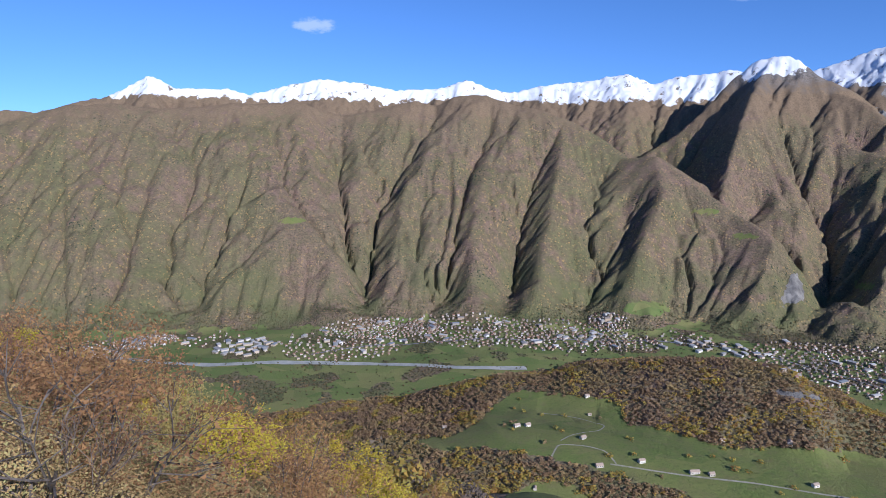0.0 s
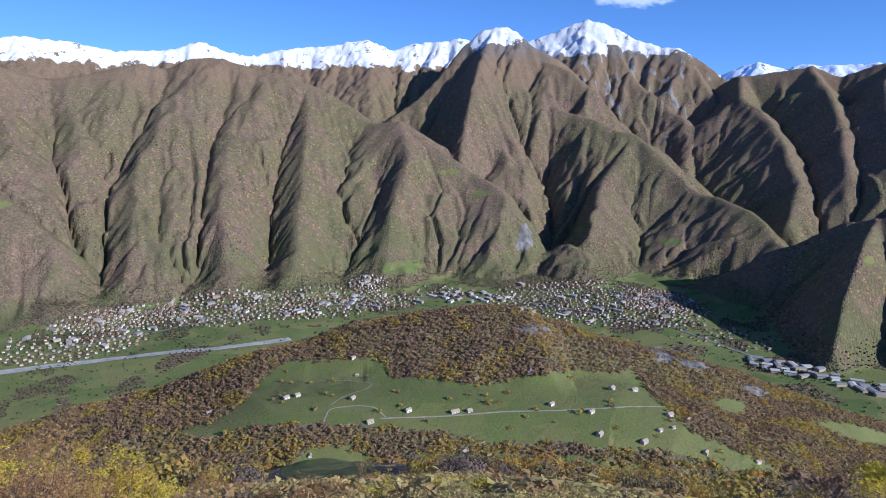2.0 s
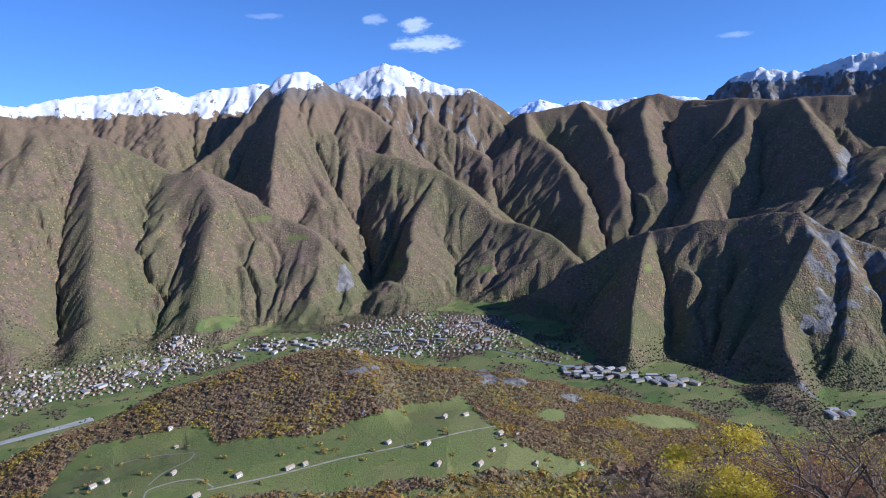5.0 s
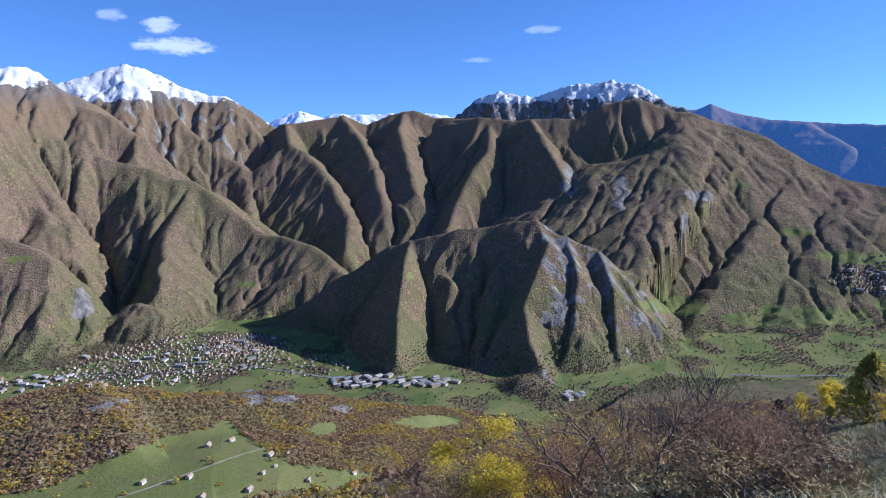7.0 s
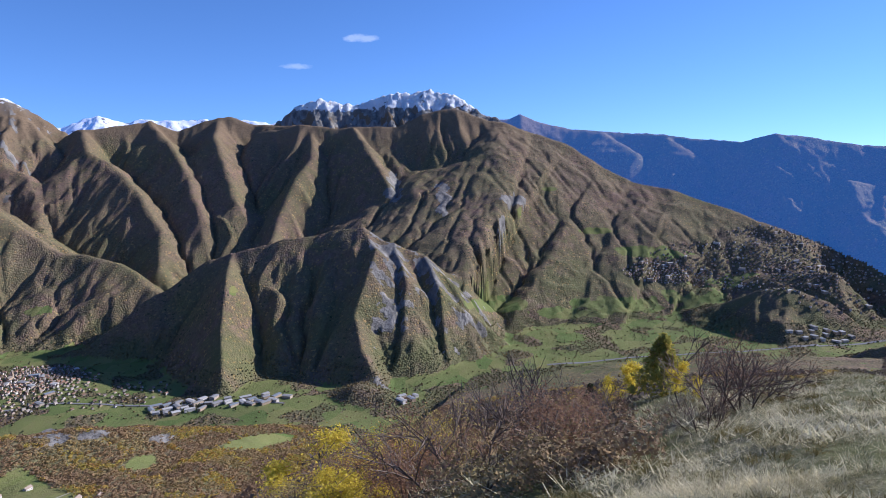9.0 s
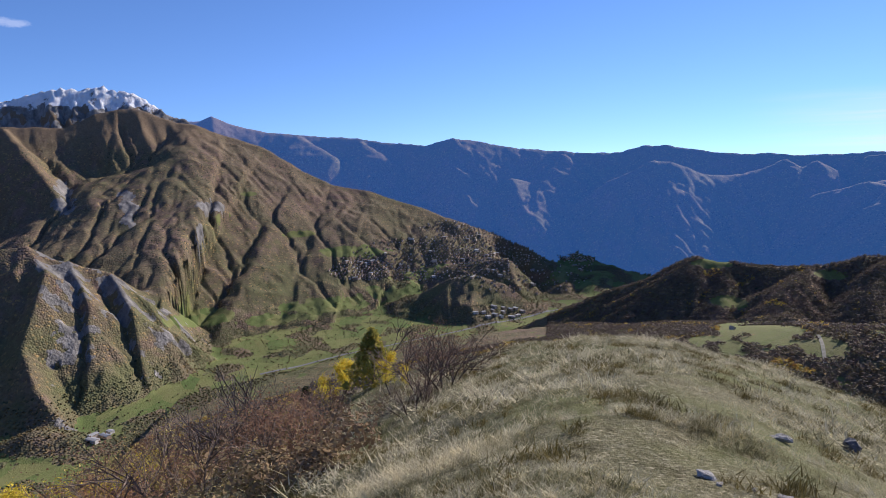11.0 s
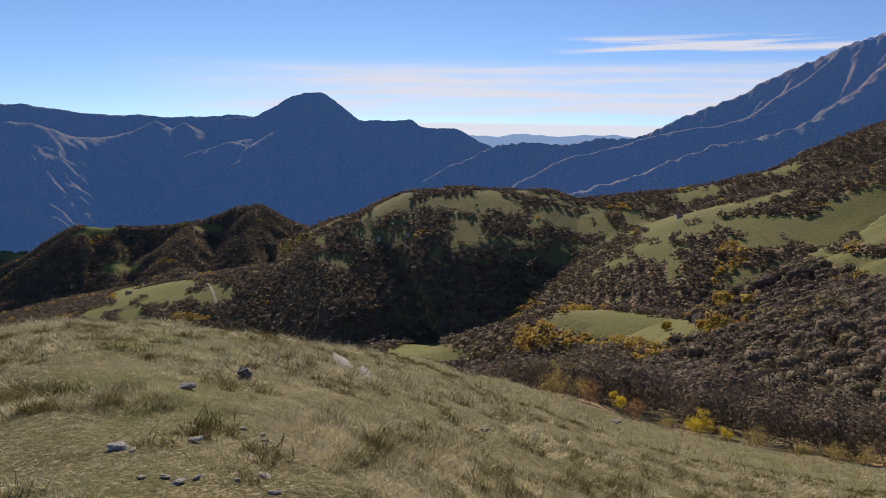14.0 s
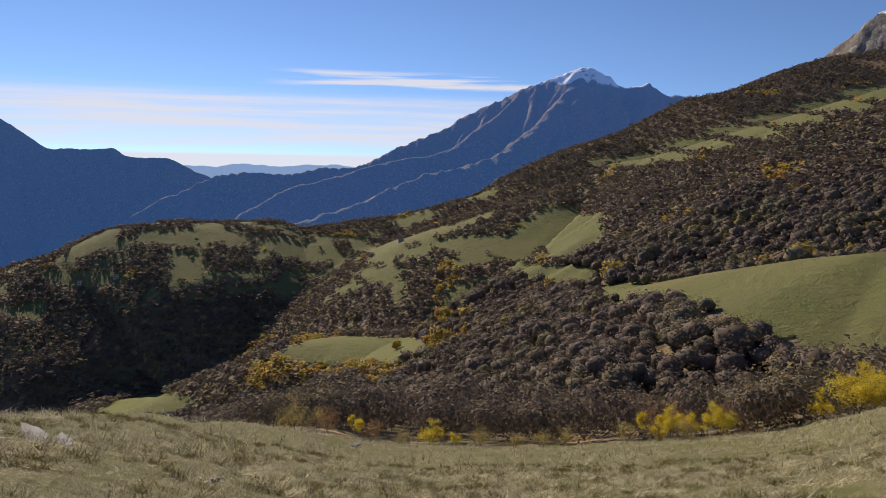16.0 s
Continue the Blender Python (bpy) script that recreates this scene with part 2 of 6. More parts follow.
ridge("dome", [(76.1, 3050, -12.0), (79.6, 2980, -12.6), (83.4, 2800, -14.8), (85.3, 2750, -15.8)], 0.5, gully=25, wave=160, reach=500)
# the three-sided crag over the river
ridge("crag", [(42.5, 2780, -15.3), (44.4, 2780, -14.9), (49.3, 2780, -12.1), (51.2, 2780, -11.2), (54.3, 2780, -9.0), (56.3, 2750, -8.5), (60.3, 2720, -7.5), (64.4, 2700, -7.1), (67.6, 2650, -6.8)],
      0.78, gully=45, wave=260, rim=8, rock=0.0)
ridge("crag", [(67.6, 2650, -6.8), (69.9, 2600, -8.0), (72.9, 2600, -9.1), (75.4, 2520, -11.8), (76.9, 2430, -14.5), (78.0, 2350, -17.2)], 0.9, gully=60, wave=170, rim=6, rock=0.9)
ridge("crag", [(67.6, 2650, -6.8), (68.6, 2500, -8.6), (67.7, 2380, -11.0), (66.5, 2260, -14.0), (67.0, 2130, -17.0), (68.6, 2000, -20.4)], 0.85, gully=30, wave=210, rim=5, rock=0.9)
ridge("crag", [(56.3, 2750, -8.5), (55.8, 2520, -10.4), (55.0, 2280, -14.4), (54.8, 2100, -18.8)], 1.15, gully=30, wave=170, rim=6, rock=0.3)
ridge("crag", [(70.2, 2600, -7.8), (71.2, 2420, -11.2), (71.0, 2270, -15.2), (71.8, 2110, -19.6)], 0.95, gully=30, wave=120, rim=4, rock=0.9)
ridge("crag", [(73.0, 2580, -9.2), (74.4, 2420, -12.6), (74.6, 2260, -16.8), (75.2, 2140, -20.2)], 0.9, gully=30, wave=120, rim=4, rock=0.9)
ridge("crag", [(64.0, 2000, -20.8), (66.5, 1960, -20.3), (69.0, 1900, -21.3)], 0.5, gully=10, wave=120, reach=300)
# terraces and hills of the open valley
ridge("far_hills", [(76, 4900, 2.2), (80.4, 4900, 2.4), (81.5, 4900, 2.85), (82.7, 4900, 2.35), (85.4, 4900, 1.55), (89.6, 4900, 1.2), (93.6, 4880, 0.8), (96.6, 4850, 0.4), (99.3, 4750, 0.3), (101.5, 4700, 0.85),
                    (104.6, 4750, 0.4), (107.4, 4800, -0.15), (110.2, 4850, -0.4), (113.3, 4880, -0.65), (116, 4880, -0.6), (117.9, 4880, -0.05), (120, 4880, -0.15), (122.1, 4880, -0.55), (127, 4900, -0.8), (131.8, 4900, -1.0), (136, 4900, -1.0)],
      1.0, gully=70, wave=330, reach=1500)
ridge("hills", [(101.6, 4700, 0.85), (100.0, 4620, -1.4), (101.0, 4520, -4.4), (101.8, 4480, -5.6)], 0.75, gully=45, wave=240)
ridge("hills", [(93.7, 4820, 0.6), (96.8, 4630, -1.2), (98.7, 4530, -3.6), (101.0, 4480, -5.2)], 0.7, gully=45, wave=240)
ridge("hills", [(88.5, 4850, 1.2), (91.5, 4660, -0.8), (93.5, 4580, -2.6)], 0.7, gully=45, wave=240)
ridge("hills", [(111.2, 4800, -0.8), (109.6, 4590, -2.5), (108.4, 4520, -3.1), (106.8, 4480, -2.75), (104.6, 4430, -4.2), (102.8, 4390, -5.8)], 0.68, gully=50, wave=230)
ridge("hills", [(106.8, 4480, -2.8), (107.6, 4410, -4.6), (108.6, 4370, -6.4)], 0.75, gully=35, wave=200)
ridge("hills", [(128.5, 4700, -1.4), (125.6, 4600, -2.6), (122.4, 4510, -2.4), (120.4, 4460, -1.8), (118.8, 4440, -1.45), (115.2, 4400, -3.0), (111.5, 4370, -5.5), (107.9, 4300, -8.0)], 0.68, gully=50, wave=230)
ridge("hills", [(118.8, 4440, -1.5), (119.0, 4370, -4.2), (120.4, 4270, -8.0)], 0.72, gully=40, wave=200)
ridge("hills", [(115.2, 4400, -3.0), (114.8, 4340, -5.2), (115.2, 4270, -8.4)], 0.72, gully=40, wave=200)
ridge("hills", [(122.4, 4510, -2.4), (123.2, 4420, -4.4), (123.4, 4330, -6.8)], 0.66, gully=40, wave=200)
ridge("hills", [(130.5, 4700, -1.5), (128.4, 4580, -2.9), (126.6, 4480, -5.2), (126.2, 4400, -6.6)], 0.66, gully=40, wave=200)
ridge("hills", [(124.8, 4280, -7.5), (127.7, 4320, -5.7), (130.2, 4350, -4.3), (131.8, 4380, -3.7), (133.8, 4380, -3.2), (136.7, 4370, -3.5), (138.4, 4330, -5.4), (139.8, 4300, -7.2), (141.8, 4240, -9.8)], 0.66, gully=45, wave=230, reach=1200)
ridge("hills", [(133.8, 4380, -3.2), (136.4, 4500, -2.6), (138.6, 4620, -1.3), (140.2, 4690, 0.5)], 0.7, gully=40, wave=230)
# wooded knolls on the terrace and on the valley floor
ridge("knoll", [(98.5, 3040, -12.8), (101.0, 3040, -11.7), (103.2, 3050, -11.2), (106.0, 3040, -12.0), (107.9, 3030, -13.2)], 0.45, gully=15, wave=120, rim=12, reach=500)
ridge("knoll", [(101.8, 3400, -10.2), (106.7, 3400, -9.7), (110.2, 3300, -11.3), (111.0, 3250, -12.6)], 0.5, gully=15, wave=120, rim=12, reach=500)
ridge("knoll", [(84.1, 2400, -17.6), (86.3, 2420, -17.2), (88.8, 2400, -17.9)], 0.35, gully=8, wave=100, rim=15, reach=300)
ridge("lion", [(134, 4800, -1.2), (135.6, 4780, -1.0), (137.4, 4750, -0.2), (139.2, 4720, 0.85), (140.2, 4700, 1.15), (141.6, 4700, 1.15), (142.3, 4700, 0.8), (144.9, 4700, -1.1), (147, 4720, -1.25), (149.4, 4750, -1.25), (150.1, 4750, -1.7),
               (153.0, 4780, -1.7), (155.8, 4750, -3.0), (158, 4700, -4.6), (160, 4600, -6)], 0.75, gully=70, wave=300, rim=8, rock=0.2)
ridge("lion", [(140.2, 4650, 0.4), (138.4, 4450, -1.7), (136.0, 4250, -3.4)], 0.7, gully=45, wave=240)
ridge("lion", [(141.6, 4650, 0.3), (143.6, 4350, -3.6), (145.0, 4050, -7.2)], 0.7, gully=45, wave=240)
ridge("plain", [(148, 4940, -2.35), (156, 4940, -2.3), (164, 4940, -2.25), (172, 4940, -2.3)], 1.2, gully=0, wave=600, reach=900)
# wooded hill with pastures above the river bend
ridge("hill", [(109.5, 2600, -16.1), (112.5, 2450, -15.2), (116.0, 2350, -13.4), (117.9, 2300, -11.7), (120.2, 2250, -10.4), (122.1, 2220, -9.5), (124.9, 2210, -9.8), (128.6, 2180, -9.9), (131.5, 2180, -9.5), (133.9, 2180, -8.4), (136.1, 2180, -8.2), (138.0, 2150, -9.5), (140.6, 2120, -10.9)],
      0.5, gully=40, wave=200, rim=12, reach=1200)
ridge("hill", [(131.5, 2180, -9.6), (130.4, 2080, -10.1), (129.8, 1980, -10.6), (129.0, 1880, -12.4), (128.2, 1780, -14.2)], 0.62, gully=25, wave=140, rim=10, reach=800)
ridge("hill", [(136.1, 2180, -8.2), (135.0, 2050, -9.6), (135.0, 1920, -11.3), (135.7, 1800, -13.4)], 0.6, gully=25, wave=140, rim=10, reach=800)
ridge("hill", [(122.1, 2220, -9.5), (120.6, 2080, -12.0), (119.2, 1950, -15.0)], 0.52, gully=25, wave=140, rim=10, reach=800)
ridge("hill", [(124.9, 2210, -9.8), (124.8, 2050, -12.0), (124.4, 1900, -14.4)], 0.5, gully=25, wave=140, rim=10, reach=800)
ridge("hill", [(123.2, 1750, -16.0), (126.9, 1720, -14.2), (129.3, 1720, -13.8), (131.7, 1720, -14.8), (133.0, 1700, -16.2)], 0.34, gully=10, wave=140, rim=25, reach=600)
# pasture slopes on the near side, the mountains above them
ridge("slope", [(137, 1150, -14), (141.3, 1150, -11.2), (145, 1180, -9.5), (149, 1200, -7.5), (153.2, 1230, -7.0), (157, 1250, -7.2), (161.3, 1250, -7.1), (164.1, 1250, -7.8), (168, 1250, -7.2), (172, 1250, -6.7), (175.5, 1250, -5.8), (179.5, 1250, -4.5), (181.9, 1260, -3.0), (186.7, 1300, -0.6),
                (191.3, 1350, 1.0), (196.4, 1400, 3.8), (200.5, 1450, 4.6), (202.8, 1500, 5.7), (206, 1600, 6.8), (212, 1700, 7.5), (225, 1800, 9)], 0.27, gully=9, wave=230, rim=50, reach=1300)
ridge("right_peak", [(148, 4050, -7.6), (150.0, 4050, -6.7), (153.2, 4000, -4.8), (157.2, 3950, -2.95), (159.0, 3900, -2.8), (162.3, 3900, -3.0), (167.0, 3850, -2.35), (169.0, 3850, -2.1), (171.9, 3800, -0.6), (176.8, 3750, 1.8),
                     (180.2, 3700, 3.5), (184.0, 3650, 5.2), (185.9, 3620, 5.8), (187.7, 3600, 6.65), (188.6, 3600, 6.6), (190.3, 3600, 5.75), (191.2, 3600, 5.1), (193.2, 3600, 5.4), (194.6, 3600, 4.4), (196.8, 3550, 4.0), (202, 3500, 3.5)],
      0.98, gully=60, wave=260, rim=5, snow=330, rock=0.45)
ridge("right_peak", [(183.0, 3650, 4.6), (176.9, 3350, -0.4), (169.5, 3200, -2.5), (163.2, 3050, -4.1), (158.9, 2900, -6.5), (156, 2750, -9)], 0.9, gully=50, wave=240)
ridge("right_peak", [(188.0, 3580, 6.4), (184.5, 3300, 1.6), (181.8, 3050, -0.8), (175.0, 2880, -2.9), (169.0, 2750, -5.0), (164.1, 2650, -7.0)], 0.9, gully=50, wave=240, snow=345, rock=0.3)
ridge("upper_crag", [(196, 2600, 2.0), (200.5, 2550, 4.0), (205.0, 2500, 6.6), (207.0, 2480, 8.3), (208.0, 2470, 9.5), (209.5, 2460, 10.1), (212, 2450, 12.0), (218, 2450, 14), (226, 2450, 14)], 1.0, gully=80, wave=170, rim=4, snow=430, rock=1.0, reach=900)
ridge("pasture", [(140, 640, -25.5), (148, 650, -22.3), (156, 620, -19.9), (162, 600, -18.0), (167, 590, -17.6), (173, 560, -17.3), (180, 480, -15.4), (189, 400, -13.0), (199, 345, -10.1), (206, 320, -8.2), (211.5, 300, -7.0), (225, 300, -3.5)],
      0.3, gully=7, wave=110, rim=30, reach=500)
ridge("slope", [(187.5, 960, -3.6), (190.5, 970, -1.5), (193.7, 950, -0.9), (200.0, 900, 1.3), (203.9, 870, 2.65), (209.7, 840, 4.6), (216, 820, 6)], 0.34, gully=8, wave=160, rim=12, reach=700)
# wooded shoulder and its high meadow
ridge("shoulder", [(-12, 1450, -27.5), (-7, 1350, -25.6), (-3.5, 1300, -23.5), (0.7, 1250, -22.4), (5.2, 1220, -21.5), (9.8, 1200, -21.2), (14.7, 1200, -19.9), (19.8, 1200, -18.9), (25, 1200, -18.4), (29.7, 1200, -18.3), (32.8, 1220, -19.6), (35.4, 1220, -20.3),
                   (40.6, 1250, -20.9), (44.6, 1300, -21.1), (50.4, 1400, -22.3), (55, 1450, -22.9), (59.3, 1550, -23.3), (65, 1700, -24)], 0.36, gully=14, wave=190, rim=30, reach=900)
ridge("meadow", [(1, 900, -28.0), (6, 920, -26.7), (14, 930, -26.2), (22, 930, -26.2), (30, 930, -26.2), (38, 940, -26.0), (44, 930, -26.9), (49, 920, -28.4), (54, 900, -30.5)], 0.30, gully=6, wave=260, rim=120, reach=500)

# fall of the hill that the camera stands on, by bearing: slope, length of its grassy top, slope beyond
HILL_AZ = [-150, -120, -60, -35, -30, -22, -12, -5, 20, 50, 60, 74, 84, 92, 97, 105, 116, 122, 132, 142, 146, 157, 172, 188, 202, 212, 225, 240]
HILL_S = [.12, .02, .08, .27, .36, .46, .56, .62, .64, .60, .56, .47, .42, .365, .32, .255, .21, .215, .26, .29, .33, .41, .485, .47, .41, .33, .15, .02]
HILL_E = [99, 99, 60, 40, 40, 40, 40, 40, 40, 30, 40, 50, 54, 54, 50, 24, 20, 20, 20, 18, 22, 50, 95, 95, 95, 95, 99, 99]
HILL_B = [.3, .3, .4, .5, .52, .55, .58, .60, .615, .62, .66, .7, .7, .72, .72, .72, .72, .72, .72, .7, .65, .5, .36, .36, .32, .25, .2, .2]


TABLE_AZ = np.arange(-150, 241, 1.0)
BELL = np.exp(-0.5 * (np.arange(-15, 16) / 4.5) ** 2)


def by_bearing(values):
    """A table over the bearings, with its corners rounded off."""
    row = np.interp(np.arange(-165, 256, 1.0), HILL_AZ, values)
    return np.convolve(row, BELL / BELL.sum(), "valid")


def near_hill(az, r):
    s, e, b = (np.interp(az, TABLE_AZ, by_bearing(t)) for t in (HILL_S, HILL_E, HILL_B))
    t = np.maximum(r - e, 0)
    bend = t * t / (t + 12)
    return -s * r - (b - s) * bend


# streams that have cut into the slopes: bearing and distance along each, depth, half width
CUTS = [([(-0.6, 3900), (-3.0, 3560), (-5.6, 3280), (-6.2, 3000), (-7.4, 2640)], 75, 150), ([(4.2, 3740), (1.2, 3250), (0.1, 2920), (0.9, 2680)], 45, 130),
        ([(8.3, 3600), (7.4, 3200), (6.6, 2900), (6.0, 2680)], 28, 120), ([(16.7, 3180), (15.7, 2880), (14.8, 2720)], 32, 110), ([(-9.6, 3860), (-10.4, 3450), (-9.6, 3150)], 35, 140), ([(-16.5, 3500), (-18.5, 3100), (-22, 2760)], 38, 120),
        ([(30.2, 2700), (31.0, 2900), (31.6, 3150), (31.8, 3400), (31.0, 3650)], 170, 210), ([(-29, 3700), (-30.5, 3200), (-31.5, 2800)], 35, 120), ([(20.5, 3100), (20.0, 2800)], 40, 90),
        ([(111.6, 2800), (110.6, 3000), (109.4, 3300), (108.0, 3600), (106.5, 3850)], 110, 150)]


def carve(x, y, z):
    for sights, depth, half in CUTS:
        pts = [bearing(*q) for q in sights]
        best = np.full(len(x), 1e9, np.float32)
        for p, q in zip(pts[:-1], pts[1:]):
            d = (q[0] - p[0], q[1] - p[1])
            u = np.clip(((x - p[0]) * d[0] + (y - p[1]) * d[1]) / (d[0] ** 2 + d[1] ** 2), 0, 1)
            best = np.minimum(best, np.hypot(x - p[0] - u * d[0], y - p[1] - u * d[1]))
        best = best + 45 * fbm(x / 110, y / 110, 3, 301)
        z = z - np.minimum(depth * np.clip(1 - best / half, 0, 1), np.maximum(z - FLOOR - 8, 0))
    return z


def erode(z, step, rounds, strength):
    """Running water cuts branching valleys into a square grid of heights."""
    rows, cols = z.shape
    n = rows * cols
    own = np.arange(n).reshape(rows, cols)
    area = None
    for k in range(rounds):
        best, to = np.full(z.shape, 1e-4, np.float32), np.full(z.shape, n, np.int64)
        low = np.full(z.shape, 1e9, np.float32)
        for di, dj in ((-1, 0), (1, 0), (0, -1), (0, 1), (-1, -1), (-1, 1), (1, -1), (1, 1)):
            a = (slice(max(0, -di), rows - max(0, di)), slice(max(0, -dj), cols - max(0, dj)))
            b = (slice(max(0, di), rows + min(0, di)), slice(max(0, dj), cols + min(0, dj)))
            fall = (z[a] - z[b]) / (step * math.hypot(di, dj))
            better = fall > best[a]
            best[a] = np.where(better, fall, best[a])
            to[a] = np.where(better, own[b], to[a])
            low[a] = np.minimum(low[a], z[b])
        if k % 3 == 0:
            area = np.full(n + 1, step * step, np.float64)
            area[n] = 0
            jump = np.append(to.ravel(), n)
            for _ in range(10):
                area = area + np.bincount(jump, area, n + 1)
                area[n] = 0
                jump = jump[jump]
        flat = to == n
        cut = strength * np.sqrt(area[:n].reshape(rows, cols)) * best
        cut = np.where(flat, 0, np.minimum(cut, 0.35 * best * step))
        z = np.where(flat & (low < 1e8), np.maximum(z, low + 0.02), z - cut * smooth(FLOOR + 6, FLOOR + 45, z))
    return z.astype(np.float32)


def build_heights(x, y, hill=True):
    r = np.hypot(x, y)
    az = np.degrees(np.arctan2(x, y))
    az = np.where(az < -120, az + 360, az)
    z = np.full_like(x, FLOOR) + 14 * fbm(x / 420, y / 420, 3, 5)
    # a terrace that climbs towards the far hills
    bluff = np.interp(az, [78, 86, 95, 104, 112, 120], [2760, 2950, 3080, 3180, 3300, 3300]) + 110 * fbm(x / 260, y / 260, 3, 9)
    climb = 60 * smooth(0, 260, r - bluff) + 330 * np.clip((r - bluff - 40) / (4250 - bluff), 0, 1) + (26 * fbm(x / 240, y / 240, 4, 13) + 12 * fbm(x / 70, y / 70, 2, 17)) * smooth(-100, 250, r - bluff)
    z = z + smooth(78, 88, az) * smooth(156, 140, az) * climb * np.interp(az, [92, 98, 102, 106, 114], [1.0, 0.8, 0.42, 0.3, 0.36])
    owner = np.zeros(len(x), np.int16)
    snow = np.zeros(len(x), np.float32)
    rock = np.zeros(len(x), np.float32)
    crestd = np.full(len(x), 999, np.float32)
    wx, wy = x + 60 * fbm(x / 300, y / 300, 3, 11), y + 60 * fbm(x / 300, y / 300, 3, 15)
    fine = np.zeros_like(x)
    for k, (size, high) in enumerate(((330, 46), (160, 26), (80, 13), (40, 6))):
        fine = fine + high * (0.55 - 1.9 * np.abs(perlin(wx / size, wy / size, 21 + k)))
    fine = 0.55 * fine * smooth(900, 2200, r)
    for n, (kind, pts, slope, gully, wave, rim, reach, snowline, rockiness) in enumerate(RIDGES):
        lo, hi = pts[:, :2].min(0) - reach, pts[:, :2].max(0) + reach
        idx = np.nonzero((x > lo[0]) & (x < hi[0]) & (y > lo[1]) & (y < hi[1]))[0]
        if not len(idx):
            continue
        X, Y = x[idx], y[idx]
        best = np.full(len(idx), 1e9, np.float32)
        zc, along, run = np.zeros(len(idx), np.float32), np.zeros(len(idx), np.float32), 0.0
        for p, q in zip(pts[:-1], pts[1:]):
            d = q - p
            length = math.hypot(d[0], d[1])
            u = np.clip(((X - p[0]) * d[0] + (Y - p[1]) * d[1]) / length ** 2, 0, 1)
            dist = np.hypot(X - p[0] - u * d[0], Y - p[1] - u * d[1])
            closer = dist < best
            best = np.where(closer, dist, best)
            zc = np.where(closer, p[2] + u * d[2], zc)
            along = np.where(closer, run + u * length, along)
            run += length
        sharp = kind in SHARP
        s = along / wave + 1.5 * perlin(wx[idx] / (wave * 2.6), wy[idx] / (wave * 2.6), n) + 0.35 * perlin(wx[idx] / (wave * .6), wy[idx] / (wave * .6), n + 3)
        tri = np.abs(2 * (s - np.floor(s)) - 1)
        s2 = s * 2.7 + 0.37 * n
        tri2 = np.abs(2 * (s2 - np.floor(s2)) - 1)
        cut = 0.6 * gully * (0.72 * tri + 0.28 * tri2) * (0.55 + 0.9 * (perlin(wx[idx] / 500, wy[idx] / 500, n + 40) + 0.5)) * smooth(0, gully + 40 if sharp else 2.2 * gully + 120, best)
        h = zc - slope * (np.sqrt(best ** 2 + rim ** 2) - rim) - cut + fine[idx] * (0.25 if kind in ("bench", "slope") else 0.55 if kind == "hill" else 0.6 if sharp else 1.0 if kind == "crag" else 0.95) * smooth(0, 45 if snowline < 400 else 160, best)
        if kind == "slope":
            # gentle pastures above, steep shaded woods below
            h = h - 0.30 * np.maximum(best - 240, 0) * smooth(176, 160, az[idx]) * smooth(136, 144, az[idx])
        jag = (15 if snowline < 400 else 5 if rockiness > 0.45 else 6 if kind in ("hills", "lion", "far_hills", "right_peak") else 3) * fbm(X / 38, Y / 38, 3, 60 + n % 7) * smooth(800, 2000, r[idx])
        h = h + jag * (2.2 if rockiness > 0.9 else 1)
        old = z[idx]
        up = h > old
        k = 25.0 if kind == "meadow" else 40.0 if kind == "wall" else 16.0
        z[idx] = smax(h, old, k)
        owner[idx] = np.where(up, n + 1, owner[idx])
        snow[idx] = np.where(up, smooth(-30, 40, h - snowline + 45 * fbm(X / 90, Y / 90, 3, 71)), snow[idx])
        rock[idx] = np.where(up, rockiness, rock[idx])
        crestd[idx] = np.where(up, best, crestd[idx])
    z = carve(x, y, z)
    if not hill:
        return z
    i, j = (y - WATER_Y[0]) / WATER_STEP, (x - WATER_X[0]) / WATER_STEP
    i0, j0 = np.clip(i.astype(np.int32), 0, len(WATER_Y) - 2), np.clip(j.astype(np.int32), 0, len(WATER_X) - 2)
    fi, fj = np.clip(i - i0, 0, 1), np.clip(j - j0, 0, 1)
    worn = (WORN[i0, j0] * (1 - fi) + WORN[i0 + 1, j0] * fi) * (1 - fj) + (WORN[i0, j0 + 1] * (1 - fi) + WORN[i0 + 1, j0 + 1] * fi) * fj
    calm = np.isin(owner, [k + 1 for k, q in enumerate(RIDGES) if q[0] in ("meadow", "shoulder", "pasture", "slope", "bench")])
    z = z + worn * np.where(calm, 0.06, 1.0) * (1 - np.where(owner == 0, 0.92, 0.5) * smooth(79, 86, az) * smooth(156, 140, az) * ((owner == 0) | (az < 112))) * smooth(500, 1300, r)
    near = near_hill(az, r)
    near = near + (0.12 * fbm(x / 1.6, y / 1.6, 3, 81) + 0.25 * fbm(x / 5, y / 5, 2, 83) * smooth(6, 16, r)) * smooth(1, 6, r) + 0.7 * fbm(x / 17, y / 17, 3, 85) * smooth(8, 60, r) + 16 * fbm(x / 130, y / 130, 3, 88) * smooth(70, 420, r)
    up = near > z
    z = smax(near, z, np.clip(r * 0.02, 0.05, 12))
    owner = np.where(up, -1, owner)
    snow, rock = np.where(up, 0, snow), np.where(up, 0, rock)
    return z, owner, snow, rock, az, r


